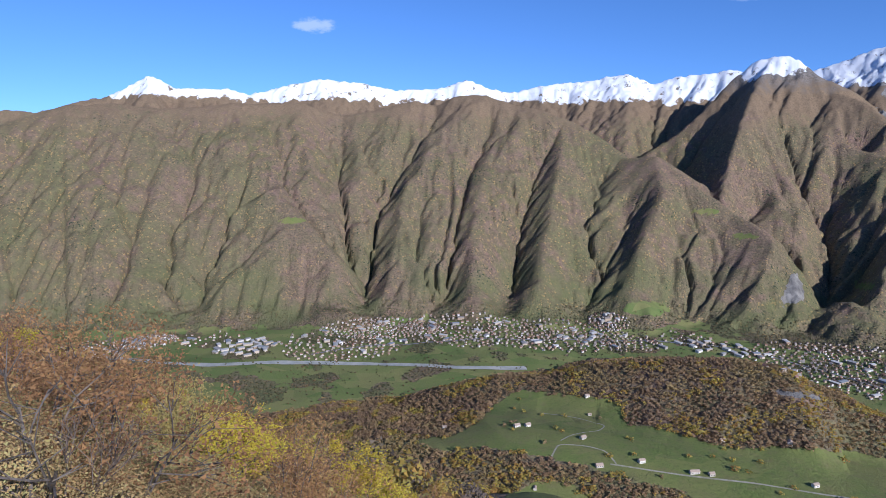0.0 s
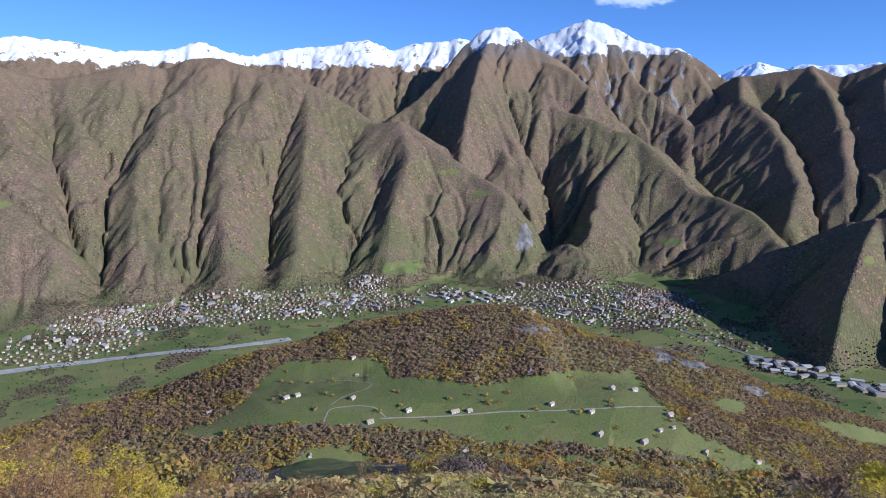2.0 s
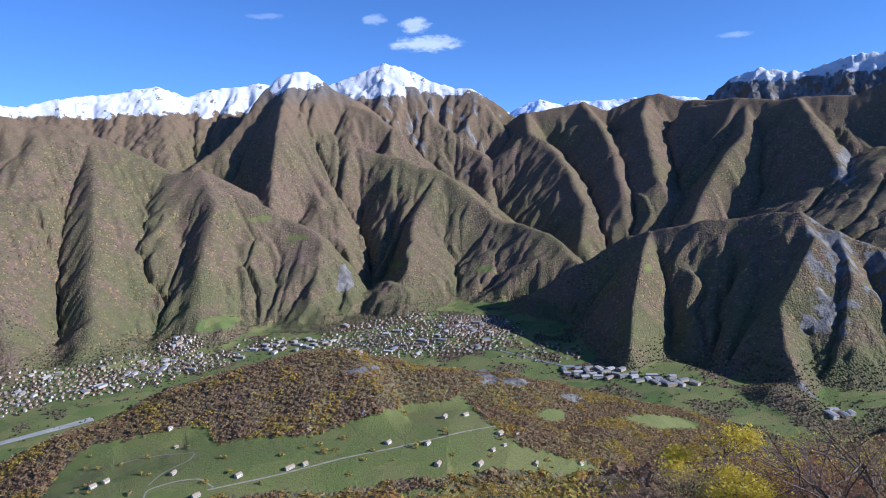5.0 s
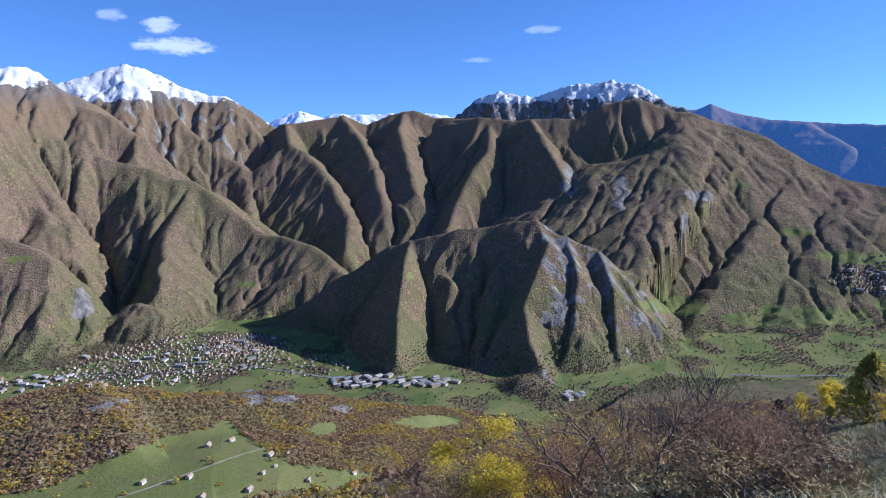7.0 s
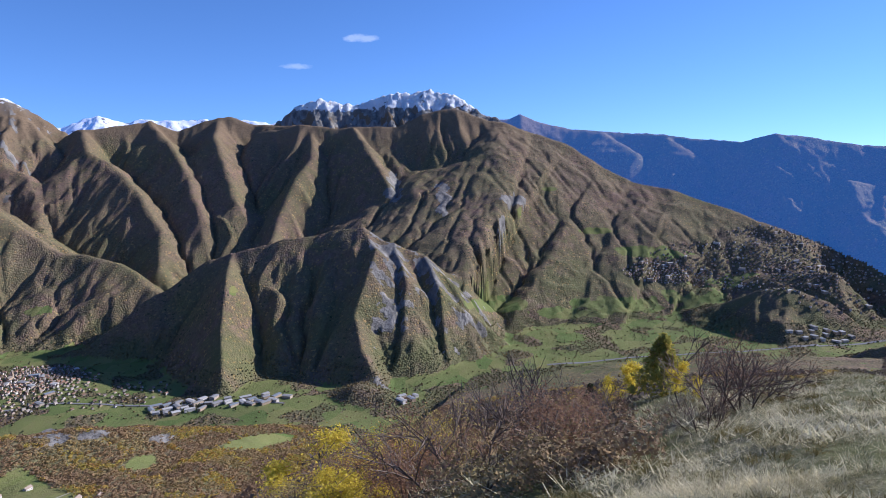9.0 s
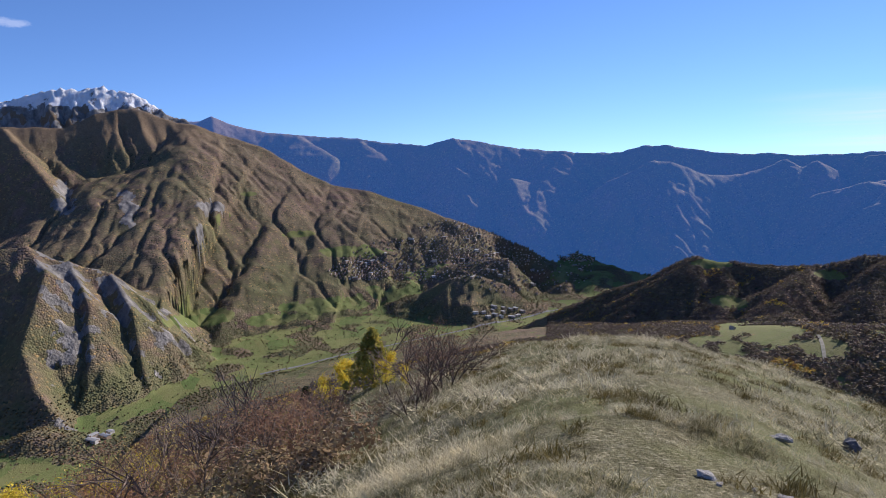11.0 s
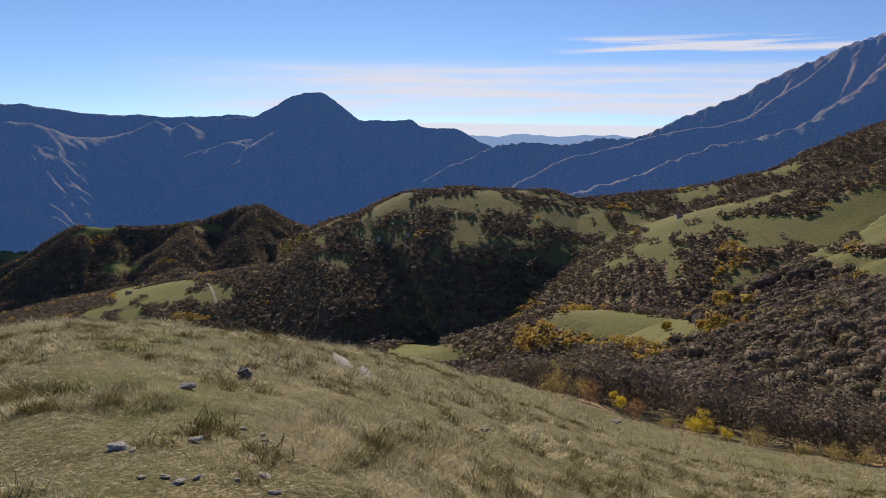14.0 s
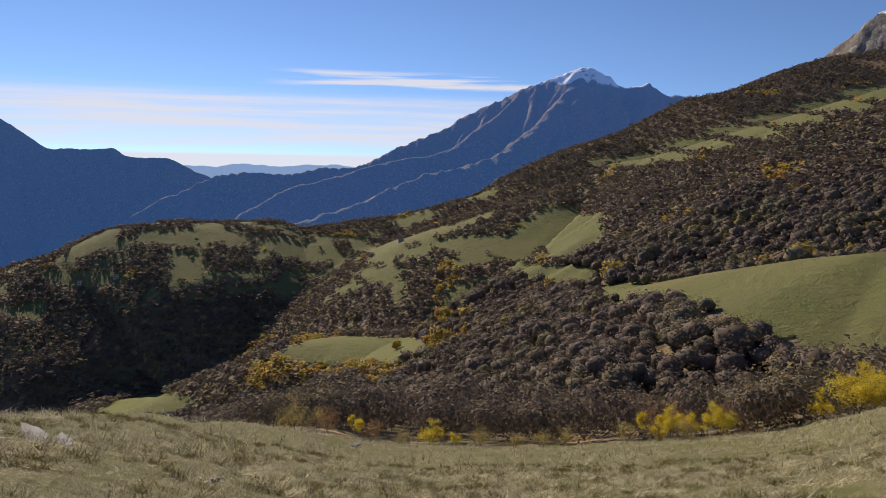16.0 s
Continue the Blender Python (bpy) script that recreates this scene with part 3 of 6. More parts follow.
WATER_STEP = 12.5
WATER_X, WATER_Y = np.arange(-3300, 5001, WATER_STEP), np.arange(-5000, 5001, WATER_STEP)
wx0, wy0 = np.meshgrid(WATER_X, WATER_Y)
before = build_heights(wx0.ravel().astype(np.float32), wy0.ravel().astype(np.float32), hill=False).reshape(wx0.shape).astype(np.float32)
uneven = (30 * fbm(wx0 / 480, wy0 / 480, 2, 321) + 14 * fbm(wx0 / 170, wy0 / 170, 3, 325) + 2.0 * fbm(wx0 / 45, wy0 / 45, 2, 311)) * smooth(FLOOR + 15, FLOOR + 160, before)
WORN = erode(before + uneven, WATER_STEP, 40, 0.0055) - before
AZ = np.concatenate([np.arange(-38, 214.01, 0.18), np.arange(216, 321, 3.0)])
RAD = np.concatenate([[0.001], np.geomspace(0.5, 100, 78), np.linspace(106, 700, 72), np.linspace(711, 1600, 80), np.linspace(1611, 4950, 330)])
NA, NR = len(AZ), len(RAD)
ga, gr = np.meshgrid(np.radians(AZ), RAD, indexing="ij")
gx, gy = (gr * np.sin(ga)).ravel().astype(np.float32), (gr * np.cos(ga)).ravel().astype(np.float32)
gz, owner, snow, rock, gaz, gr = build_heights(gx, gy)


def ground(x, y):
    """Height of the ground at a place, from the same grid that the ground's mesh uses."""
    x, y = np.atleast_1d(np.asarray(x, float)), np.atleast_1d(np.asarray(y, float))
    r, a = np.hypot(x, y), np.degrees(np.arctan2(x, y))
    a = np.where(a < -38, a + 360, a)
    i, j = np.clip(np.searchsorted(AZ, a) - 1, 0, NA - 2), np.clip(np.searchsorted(RAD, r) - 1, 0, NR - 2)
    u, v = np.clip((a - AZ[i]) / (AZ[i + 1] - AZ[i]), 0, 1), np.clip((r - RAD[j]) / (RAD[j + 1] - RAD[j]), 0, 1)
    g = gz.reshape(NA, NR)
    return (g[i, j] * (1 - u) + g[i + 1, j] * u) * (1 - v) + (g[i, j + 1] * (1 - u) + g[i + 1, j + 1] * u) * v


def sample(field, x, y):
    """A land-cover value of the ground's grid, nearest node."""
    r, a = np.hypot(x, y), np.degrees(np.arctan2(x, y))
    a = np.where(a < -38, a + 360, a)
    i, j = np.clip(np.searchsorted(AZ, a), 0, NA - 1), np.clip(np.searchsorted(RAD, r), 0, NR - 1)
    return field.reshape(NA, NR)[i, j]

# ---- land cover ----
gel = np.degrees(np.arctan2(gz - 1.65, np.maximum(gr, 0.5)))
kinds = np.array(["near_hill", "valley"] + [q[0] for q in RIDGES])
gkind = kinds[owner + 1]
rough = fbm(gx / 90, gy / 90, 4, 101)


def spot(az, el, daz, down, wobble=0.5):
    """A patch on the ground round a line of sight: 1 inside, 0 outside, with an uneven edge."""
    d = ((gaz - az) / daz) ** 2 + ((gel - el) / down) ** 2
    return smooth(1.25, 0.8, d + wobble * rough)


grass = np.zeros(len(gx), np.float32)
lowland = np.isin(gkind, ("valley",)) | (gz < FLOOR + 3)
lowland &= gr > 1300
trees_low = smooth(0.02, 0.14, fbm(gx / 150, gy / 150, 4, 111) - 0.06)
grass = np.where(lowland, 1 - trees_low, grass)
bench = (gkind == "valley") & (gaz > 80) & (gaz < 140) & (gr > np.interp(gaz, [80, 86, 95, 104, 112], [2780, 2980, 3120, 3230, 3350]))
grass = np.where(bench, smooth(-0.10, 0.0, fbm(gx / 150, gy / 110, 4, 117)), grass)
slope16 = np.isin(gkind, ("slope",))
grass = np.where(slope16 & (gaz < 181), smooth(0.0, 0.09, fbm(gx / 85, gy / 60, 3, 131) + 0.02 * smooth(-13, -9, gel) - 0.4 * smooth(-12.3, -14.5, gel)), grass)
hedges = (np.abs(np.sin(gz / 11 + 3 * fbm(gx / 160, gy / 160, 2, 133))) < 0.3) & (fbm(gx / 120, gy / 120, 2, 137) > -0.08)
MEAD_AZ = [0.3, 0.6, 3.9, 6.9, 13.6, 16.5, 17.5, 21.6, 26.4, 32.8, 39.6, 41.7, 45.8, 52.7, 53.5]
MEAD_UP = [-27.5, -26.6, -24.7, -22.3, -22.2, -22.4, -24.1, -24.2, -24.6, -23.3, -22.5, -24.6, -26.9, -28.1, -29]
MEAD_LO = [-27.6, -27.6, -27.5, -27.4, -28.2, -28.4, -28.6, -28.9, -29.4, -29.6, -29.2, -29.1, -28.9, -28.5, -29]
up, lo = np.interp(gaz, MEAD_AZ, MEAD_UP), np.interp(gaz, MEAD_AZ, MEAD_LO)
high_meadow = smooth(0, 0.35, up - gel + 0.5 * rough) * smooth(0, 0.35, gel - lo + 0.5 * rough) * (gaz > 0) * (gaz < 54)
grass = np.maximum(grass, high_meadow)
pasture = (gaz > 187.5) & (gr < 35 + np.interp(gaz, [187, 189, 199, 206, 211.5, 216], [420, 400, 345, 320, 300, 300])) & (gr > 150)
low_edge = np.interp(gaz, [188, 189.3, 199, 201.4, 207.6, 212, 216], [-12.6, -13.0, -12.8, -14.2, -15.0, -15.8, -16])
grass = np.where(pasture, smooth(-0.1, 0.25, gel - low_edge + 0.5 * rough), grass)
for patch in ((179, -9.2, 7, 1.5, 1.6), (186.5, -7.6, 3.6, 2.2, 1.3), (171, -9.8, 7, 0.8, 1.8), (163, -8.8, 5, 0.7, 1.8), (154, -8.2, 4, 0.6, 1.8), (186, -11.0, 4.5, 0.8, 1.2), (169, -18.4, 6.8, 1.3), (151, -21.5, 3.6, 0.8), (160, -11.6, 6, 0.4), (191.5, -1.3, 2.8, 0.4, .15), (194.5, -0.75, 2.8, 0.45, .15), (197.5, 0.3, 2.8, 0.5, .15), (200.5, 1.4, 2.8, 0.5, .15), (203.5, 2.4, 2.8, 0.5, .15), (206.5, 3.4, 2.8, 0.5, .15), (209.5, 4.4, 2.8, 0.5, .15),
              (147.5, -11.2, 3, 0.5), (127.8, -15.0, 3.6, 0.9), (123.6, -9.8, 1.6, 0.35), (125, -12.8, 1.5, 0.5), (132, -15.5, 2, 0.8), (132.1, -10.1, 1.2, 0.35), (124.2, -16.3, 2, 0.6), 
              (90, -13.5, 4, 0.6, 1.6), (97, -12.6, 4, 0.7, 1.6), (101, -11, 3, 0.7, 1.6), (86, -14.4, 3, 0.5, 1.6), (92.5, -8.9, 3, 0.5, 1.6), (11.0, -31.2, 4.2, 1.7), (24.0, -30.9, 6.0, 0.7), (37, -30.5, 5, 0.4), (57.5, -24.2, 3, 0.5), (48, -24.2, 1.2, 0.5), (0.5, -26.9, 2.5, 0.5),
              (-13.2, -7.6, 1.2, 0.25, 1.4), (22.5, -6.2, 1.3, 0.2, 1.4), (25.6, -8.0, 0.9, 0.2, 1.4), (41.8, -11.6, 1.0, 0.3), (34.0, -11.0, 0.7, 0.25), (56.2, -11.6, 0.35, 0.4), (18.2, -14.6, 1.8, 0.6, 1.2), (79.5, -13.7, 2.6, 0.7, 0.8), (84.0, -3.6, 0.7, 0.2), (88.0, -7.2, 1.4, 0.3), (81.8, -5.4, 0.7, 0.2)):
    grass = np.maximum(grass, spot(*patch))
grass = np.where(gkind == "knoll", 0, grass)
grass = np.where(slope16 & hedges & (gaz < 178), 0, grass)
hill_edge = np.interp(gaz, HILL_AZ, HILL_E)
dry = smooth(1.15, 0.95, gr / hill_edge + 0.25 * fbm(gx / 9, gy / 9, 3, 141))
dry = np.maximum(dry, smooth(84, 76, gr))
dry = np.maximum(dry, 0.42 * grass * slope16)
slope_n = np.abs(fbm(gx / 70, gy / 70, 4, 151))
rockf = smooth(0.42, 0.62, rock * (0.62 + 0.9 * fbm(gx / 60, gy / 110, 4, 155) + 0.5 * (0.35 - slope_n)))
rockf = np.where(np.isin(gkind, ("crag",)) & (gaz > 60) & (rock > .5), smooth(67.4, 68.6, gaz) * smooth(0.0, 0.22, fbm(gx / 45, gy / 120, 4, 159) + 0.25 * smooth(-20, -9, gel) - 0.07 - 0.03 * np.maximum(gaz - 72, 0)), rockf)
for az, el, daz, down in ((44.9, -21.5, 1.5, 0.35), (41.4, -20.7, 0.9, 0.3), (30.6, -19.8, 1.6, 0.25), (49.5, -22.7, 0.9, 0.3), (30.7, -19.8, 1.4, 0.3), (42.2, -21.4, 0.9, 0.35), (70.2, -3.4, 0.8, 1.1), (74.6, -4.4, 0.7, 1.2), (80.0, -6.6, 0.4, 0.9), (80.8, -4.6, 0.9, 0.5)):
    rockf = np.maximum(rockf, smooth(1.3, 0.7, ((gaz - az) / daz) ** 2 + ((gel - el) / down) ** 2 + 2.2 * rough))
rockf = np.maximum(rockf, smooth(1.3, 0.7, ((gaz - 29.3) / 0.55) ** 2 + ((gel + 12.3) / 1.3) ** 2 + 2.5 * rough))
gkind = gkind.copy()
gkind[(gkind == "valley") & (gaz > 80) & (gaz < 156) & (gr > 3120 + 150 * rough)] = "terrace"
# the horizon plain gets haze painted into its base colour
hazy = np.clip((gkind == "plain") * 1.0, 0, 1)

# ---- materials ----


class Nodes:
    """Shorthand for a material's nodes."""

    def __init__(self, name):
        self.material = bpy.data.materials.new(name)
        self.material.use_nodes = True
        self.tree = self.material.node_tree
        self.bsdf = self.tree.nodes["Principled BSDF"]

    def add(self, kind, inputs=(), out=0, **settings):
        n = self.tree.nodes.new(kind)
        for key, value in settings.items():
            setattr(n, key, value)
        for slot, value in inputs:
            self.put(n.inputs[slot], value)
        return n.outputs[out]

    def put(self, slot, value):
        if isinstance(value, bpy.types.NodeSocket):
            self.tree.links.new(value, slot)
        else:
            slot.default_value = value

    def pos(self):
        return self.add("ShaderNodeNewGeometry")

    def noise(self, scale, detail=4.0, rough=0.55, vector=None, stretch=None):
        v = vector or self.pos()
        if stretch:
            v = self.add("ShaderNodeVectorMath", ((0, v), (1, stretch)), operation="MULTIPLY")
        return self.add("ShaderNodeTexNoise", (("Vector", v), ("Scale", scale), ("Detail", detail), ("Roughness", rough)))

    def cells(self, scale, out=0, vector=None):
        return self.add("ShaderNodeTexVoronoi", (("Vector", vector or self.pos()), ("Scale", scale)), out=out)

    def ramp(self, value, a, b, lo=0.0, hi=1.0):
        return self.add("ShaderNodeMapRange", ((0, value), (1, a), (2, b), (3, lo), (4, hi)))

    def mix(self, factor, a, b, mode="MIX"):
        n = self.tree.nodes.new("ShaderNodeMix")
        n.data_type, n.blend_type = "RGBA", mode
        for slot, value in ((0, factor), (6, a), (7, b)):
            if isinstance(value, tuple):
                value = (*value, 1.0)
            self.put(n.inputs[slot], value)
        return n.outputs[2]

    def math(self, op, a, b=0.0):
        return self.add("ShaderNodeMath", ((0, a), (1, b)), operation=op, use_clamp=False)

    def attr(self, name):
        return self.add("ShaderNodeAttribute", out=2, attribute_name=name)

    def bump(self, height, distance, strength=1.0, under=None):
        inputs = [("Height", height), ("Distance", distance), ("Strength", strength)]
        if under:
            inputs.append(("Normal", under))
        return self.add("ShaderNodeBump", inputs)

    def done(self, color, roughness=0.9, normal=None, specular=0.15):
        self.put(self.bsdf.inputs["Base Color"], (*color, 1.0) if isinstance(color, tuple) else color)
        self.put(self.bsdf.inputs["Roughness"], roughness)
        self.put(self.bsdf.inputs["Specular IOR Level"], specular)
        if normal:
            self.put(self.bsdf.inputs["Normal"], normal)
        return self.material


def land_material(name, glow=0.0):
    """Woods, meadows, rock and snow. glow: emission that paints haze over the far mountains and the plain."""
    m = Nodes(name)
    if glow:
        # airlight put in as emission: pale on the plain, deeper blue on mountains
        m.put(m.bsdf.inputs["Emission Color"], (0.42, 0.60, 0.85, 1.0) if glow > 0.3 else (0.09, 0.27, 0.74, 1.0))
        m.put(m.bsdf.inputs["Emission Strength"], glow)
    z = m.add("ShaderNodeSeparateXYZ", ((0, m.pos()),), out=2)
    big, mid, small = m.noise(0.0035, 5), m.noise(0.02, 4), m.noise(0.11, 3)
    # every crown of a far wood takes its own tone
    crown, tone = m.cells(0.15, 0), m.cells(0.15, 1)
    pick = m.add("ShaderNodeSeparateColor", ((0, tone),), out=0)
    pick2 = m.add("ShaderNodeSeparateColor", ((0, tone),), out=1)
    stand = m.noise(0.045, 6, 0.68)
    wood = m.mix(m.ramp(mid, 0.35, 0.65), (0.235, 0.16, 0.122), (0.17, 0.158, 0.074))
    wood = m.mix(m.ramp(big, 0.42, 0.62), wood, (0.172, 0.165, 0.078))
    wood = m.mix(m.ramp(stand, 0.40, 0.62, 0.0, 0.55), wood, (0.125, 0.095, 0.062))
    wood = m.mix(m.ramp(pick, 0.25, 0.95, 0.0, 0.45), wood, (0.095, 0.078, 0.055))
    wood = m.mix(m.ramp(pick2, 0.90, 0.97, 0.0, 0.8), wood, (0.36, 0.25, 0.10))
    wood = m.mix(m.ramp(m.noise(0.0013, 3), 0.45, 0.6, 0.0, 0.3), wood, m.mix(m.ramp(pick, 0.2, 0.9), (0.26, 0.17, 0.14), (0.13, 0.09, 0.075)))
    green = m.math("MULTIPLY", m.ramp(z, -400.0, -720.0), m.ramp(m.noise(0.006, 5), 0.42, 0.62, 0.0, 0.75))
    wood = m.mix(green, wood, (0.12, 0.135, 0.055))
    wood = m.mix(m.math("MULTIPLY", m.ramp(pick2, 0.0, 0.12, 1.0, 0.0), m.ramp(m.noise(0.004, 3), 0.5, 0.6)), wood, (0.035, 0.055, 0.032))
    # open brown grass above the woods
    alp = m.ramp(m.math("ADD", z, m.math("MULTIPLY", m.ramp(mid, 0.2, 0.8, -110.0, 110.0), 1.0)), 10.0, 130.0)
    heath = m.mix(m.ramp(small, 0.3, 0.7), (0.23, 0.168, 0.105), (0.145, 0.108, 0.07))
    wood = m.mix(alp, wood, heath)
    wood = m.mix(m.ramp(m.math("ADD", z, m.ramp(mid, 0.2, 0.8, -60.0, 60.0)), 230.0, 330.0, 0.0, 0.85), wood, m.mix(m.ramp(small, 0.35, 0.65), (0.10, 0.095, 0.092), (0.22, 0.205, 0.19)))
    # meadows
    turf = m.mix(m.ramp(m.noise(0.012, 5), 0.35, 0.65), (0.165, 0.20, 0.05), (0.215, 0.21, 0.07))
    turf = m.mix(m.ramp(m.noise(0.05, 6, 0.65), 0.48, 0.72), turf, (0.19, 0.16, 0.075))
    turf = m.mix(m.ramp(m.noise(0.22, 5, 0.7), 0.5, 0.75, 0.0, 0.7), turf, (0.075, 0.095, 0.03))
    turf = m.mix(m.ramp(z, -340.0, -230.0, 0.0, 0.6), turf, m.mix(m.ramp(m.noise(0.02, 5), 0.4, 0.6), (0.20, 0.17, 0.085), (0.15, 0.15, 0.06)))
    field = m.cells(0.011, 1, m.add("ShaderNodeVectorMath", ((0, m.pos()), (1, (1.0, 1.6, 1.0))), operation="MULTIPLY"))
    turf = m.mix(m.ramp(z, -450.0, -560.0, 0.3, 0.62), turf, m.mix(m.add("ShaderNodeSeparateColor", ((0, field),)), (0.085, 0.145, 0.045), (0.21, 0.21, 0.085)))
    edge = m.math("ADD", m.attr("grass"), m.ramp(small, 0.3, 0.7, -0.25, 0.25))
    grass_mask = m.ramp(edge, 0.42, 0.58)
    color = m.mix(grass_mask, wood, turf)
    # bare rock
    strata = m.noise(0.03, 6, 0.65, stretch=(1.0, 1.0, 0.35))
    stone = m.mix(m.ramp(strata, 0.35, 0.7), (0.13, 0.125, 0.12), (0.34, 0.325, 0.30))
    rock_mask = m.ramp(m.math("ADD", m.attr("rock"), m.ramp(m.noise(0.05, 5, 0.7), 0.3, 0.7, -0.35, 0.35)), 0.45, 0.62)
    color = m.mix(rock_mask, color, stone)
    # snow, thin on rocks
    lay = m.ramp(m.math("MULTIPLY", m.attr("snow"), m.ramp(m.noise(0.016, 8, 0.72), 0.3, 0.7, 0.1, 1.9)), 0.40, 0.60)
    color = m.mix(lay, color, (0.74, 0.76, 0.79))
    # dry grass of the near hill
    straw = m.mix(m.ramp(m.noise(0.9, 5, 0.65), 0.35, 0.68), (0.14, 0.138, 0.06), (0.36, 0.325, 0.18))
    straw = m.mix(m.ramp(m.noise(38.0, 5, 0.8), 0.38, 0.66), (0.05, 0.045, 0.018), straw)
    straw = m.mix(m.ramp(m.noise(24.0, 5, 0.8, stretch=(1.0, 0.4, 1.0)), 0.52, 0.7, 0.0, 0.85), straw, (0.60, 0.545, 0.37))
    straw = m.mix(m.ramp(m.noise(0.28, 5, 0.6), 0.45, 0.62, 0.0, 0.75), straw, (0.115, 0.125, 0.035))
    straw = m.mix(m.ramp(m.noise(1.7, 5, 0.65), 0.54, 0.66, 0.0, 0.8), straw, (0.06, 0.052, 0.02))
    dry_mask = m.ramp(m.math("ADD", m.attr("dry"), m.ramp(m.noise(0.5, 4), 0.3, 0.7, -0.25, 0.25)), 0.4, 0.6)
    color = m.mix(dry_mask, color, straw)
    # painted haze: the plain's colour is replaced by pale blue-grey
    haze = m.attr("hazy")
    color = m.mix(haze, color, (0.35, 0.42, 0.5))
    rest = m.math("SUBTRACT", 1.0, m.add("ShaderNodeMath", ((0, grass_mask), (1, dry_mask)), operation="ADD", use_clamp=True))
    rest = m.math("MULTIPLY", rest, m.ramp(alp, 0.0, 1.0, 1.0, 0.15))
    rest = m.math("MULTIPLY", rest, m.math("SUBTRACT", 1.0, rock_mask))
    canopy = m.math("MULTIPLY", m.ramp(crown, 0.0, 0.75, 1.0, 0.0), rest)
    n1 = m.bump(canopy, 3.2, 0.8)
    n2 = m.bump(m.noise(0.022, 8, 0.66), 30.0, m.math("ADD", m.math("MULTIPLY", rock_mask, 0.55), m.math("MULTIPLY", m.math("SUBTRACT", 1.0, m.add("ShaderNodeMath", ((0, grass_mask), (1, dry_mask)), operation="ADD", use_clamp=True)), 0.3)), n1)
    n3 = m.bump(m.noise(9.0, 5, 0.7), 0.06, dry_mask, n2)
    n3 = m.bump(m.noise(0.16, 7, 0.75), 2.2, m.math("MULTIPLY", grass_mask, m.math("SUBTRACT", 1.0, dry_mask)), n3)
    return m.done(color, m.ramp(lay, 0.0, 1.0, 0.95, 0.6), n3, 0.1)


# plain land, then two copies with haze painted on by emission
LAND, HAZED_LAND, HAZED_PLAIN = land_material("land"), land_material("distance", 0.175), land_material("horizon", 0.42)

# ---- the ground, one sheet cut where one slope meets the next ----
LANDS = {
    "near_hill": ("ground", "dry tufted autumn grass on a rounded hilltop"),
    "valley": ("valley_floor", "flat green valley floor with fields and tree lines"),
    "wall": ("mountain_range", "long mountainside in brown autumn woods with gullies"),
    "snow": ("snow_mountain_range", "distant white snow-covered mountain range"),
    "massif": ("mountain_massif", "brown mountain with a snow dome and wooded spurs"),
    "pyramid": ("snow_mountain", "pointed snow-capped mountain with dark woods below"),
    "far_snow": ("far_snow_mountains", "very distant low snowy mountains"),
    "brown_ridge": ("mountain_ridge", "brown grassy mountain ridge with shaded ribs"),
    "rock_peak": ("rock_mountain", "grey rocky peak dusted with fresh snow"),
    "dome": ("dome_mountain", "broad brown dome-shaped mountain with wooded flanks"),
    "crag": ("rocky_crag", "steep three-sided crag with pale rock faces"),
    "terrace": ("valley_terrace", "distant valley terrace with woods and fields"),
    "far_hills": ("far_hills", "distant dark blue wooded hills"),
    "hills": ("wooded_hills", "dark wooded hills across the valley"),
    "lion": ("dark_mountain", "dark flat-topped mountain against the light"),
    "plain": ("distant_plain", "pale hazy plain on the horizon"),
    "knoll": ("wooded_knoll", "small wooded knolls between fields and houses"),
    "hill": ("wooded_hill", "wooded hill with green pastures"),
    "slope": ("pasture_slope", "long slope of green pastures and brown woods"),
    "right_peak": ("sharp_mountain", "sharp dark mountain with a little snow at the top"),
    "upper_crag": ("rocky_summit", "grey rocky summit above the slopes"),
    "pasture": ("pasture_hill", "rolling green pasture above brown woods"),
    "shoulder": ("wooded_shoulder", "low hill covered with brown autumn woods"),
    "meadow": ("high_meadow", "sloping green meadow on a mountain shoulder"),
}
cell = np.arange(NA * NR).reshape(NA, NR)
c0 = cell
c1 = np.roll(cell, -1, axis=0)
quads = np.stack([c0[:, :-1], c0[:, 1:], c1[:, 1:], c1[:, :-1]], -1).reshape(-1, 4)
quad_kind = gkind[quads[:, 0]]
coords = np.stack([gx, gy, gz], 1).astype(np.float32)


def sheet_object(name, faces):
    used, inverse = np.unique(faces, return_inverse=True)
    faces = inverse.reshape(-1, 4)
    me = bpy.data.meshes.new(name)
    me.vertices.add(len(used))
    me.vertices.foreach_set("co", coords[used].ravel())
    me.loops.add(faces.size)
    me.loops.foreach_set("vertex_index", faces.ravel().astype(np.int32))
    me.polygons.add(len(faces))
    me.polygons.foreach_set("loop_start", np.arange(0, faces.size, 4, dtype=np.int32))
    me.polygons.foreach_set("use_smooth", np.ones(len(faces), bool))
    me.update(calc_edges=True)
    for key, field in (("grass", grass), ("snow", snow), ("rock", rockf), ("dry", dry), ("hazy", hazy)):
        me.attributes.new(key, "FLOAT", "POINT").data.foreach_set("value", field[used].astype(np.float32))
    me.materials.append(HAZED_PLAIN if name == "distant_plain" else HAZED_LAND if name in ("far_hills", "dark_mountain", "sharp_mountain", "distant_plain", "far_snow_mountains", "wooded_hills") else LAND)
    return new(name, me)


for key, (name, label) in LANDS.items():
    faces = quads[quad_kind == key]
    if len(faces):
        tagged(sheet_object(name, faces), label, name.split("_")[-1], kind="structure")

# ---- woods ----


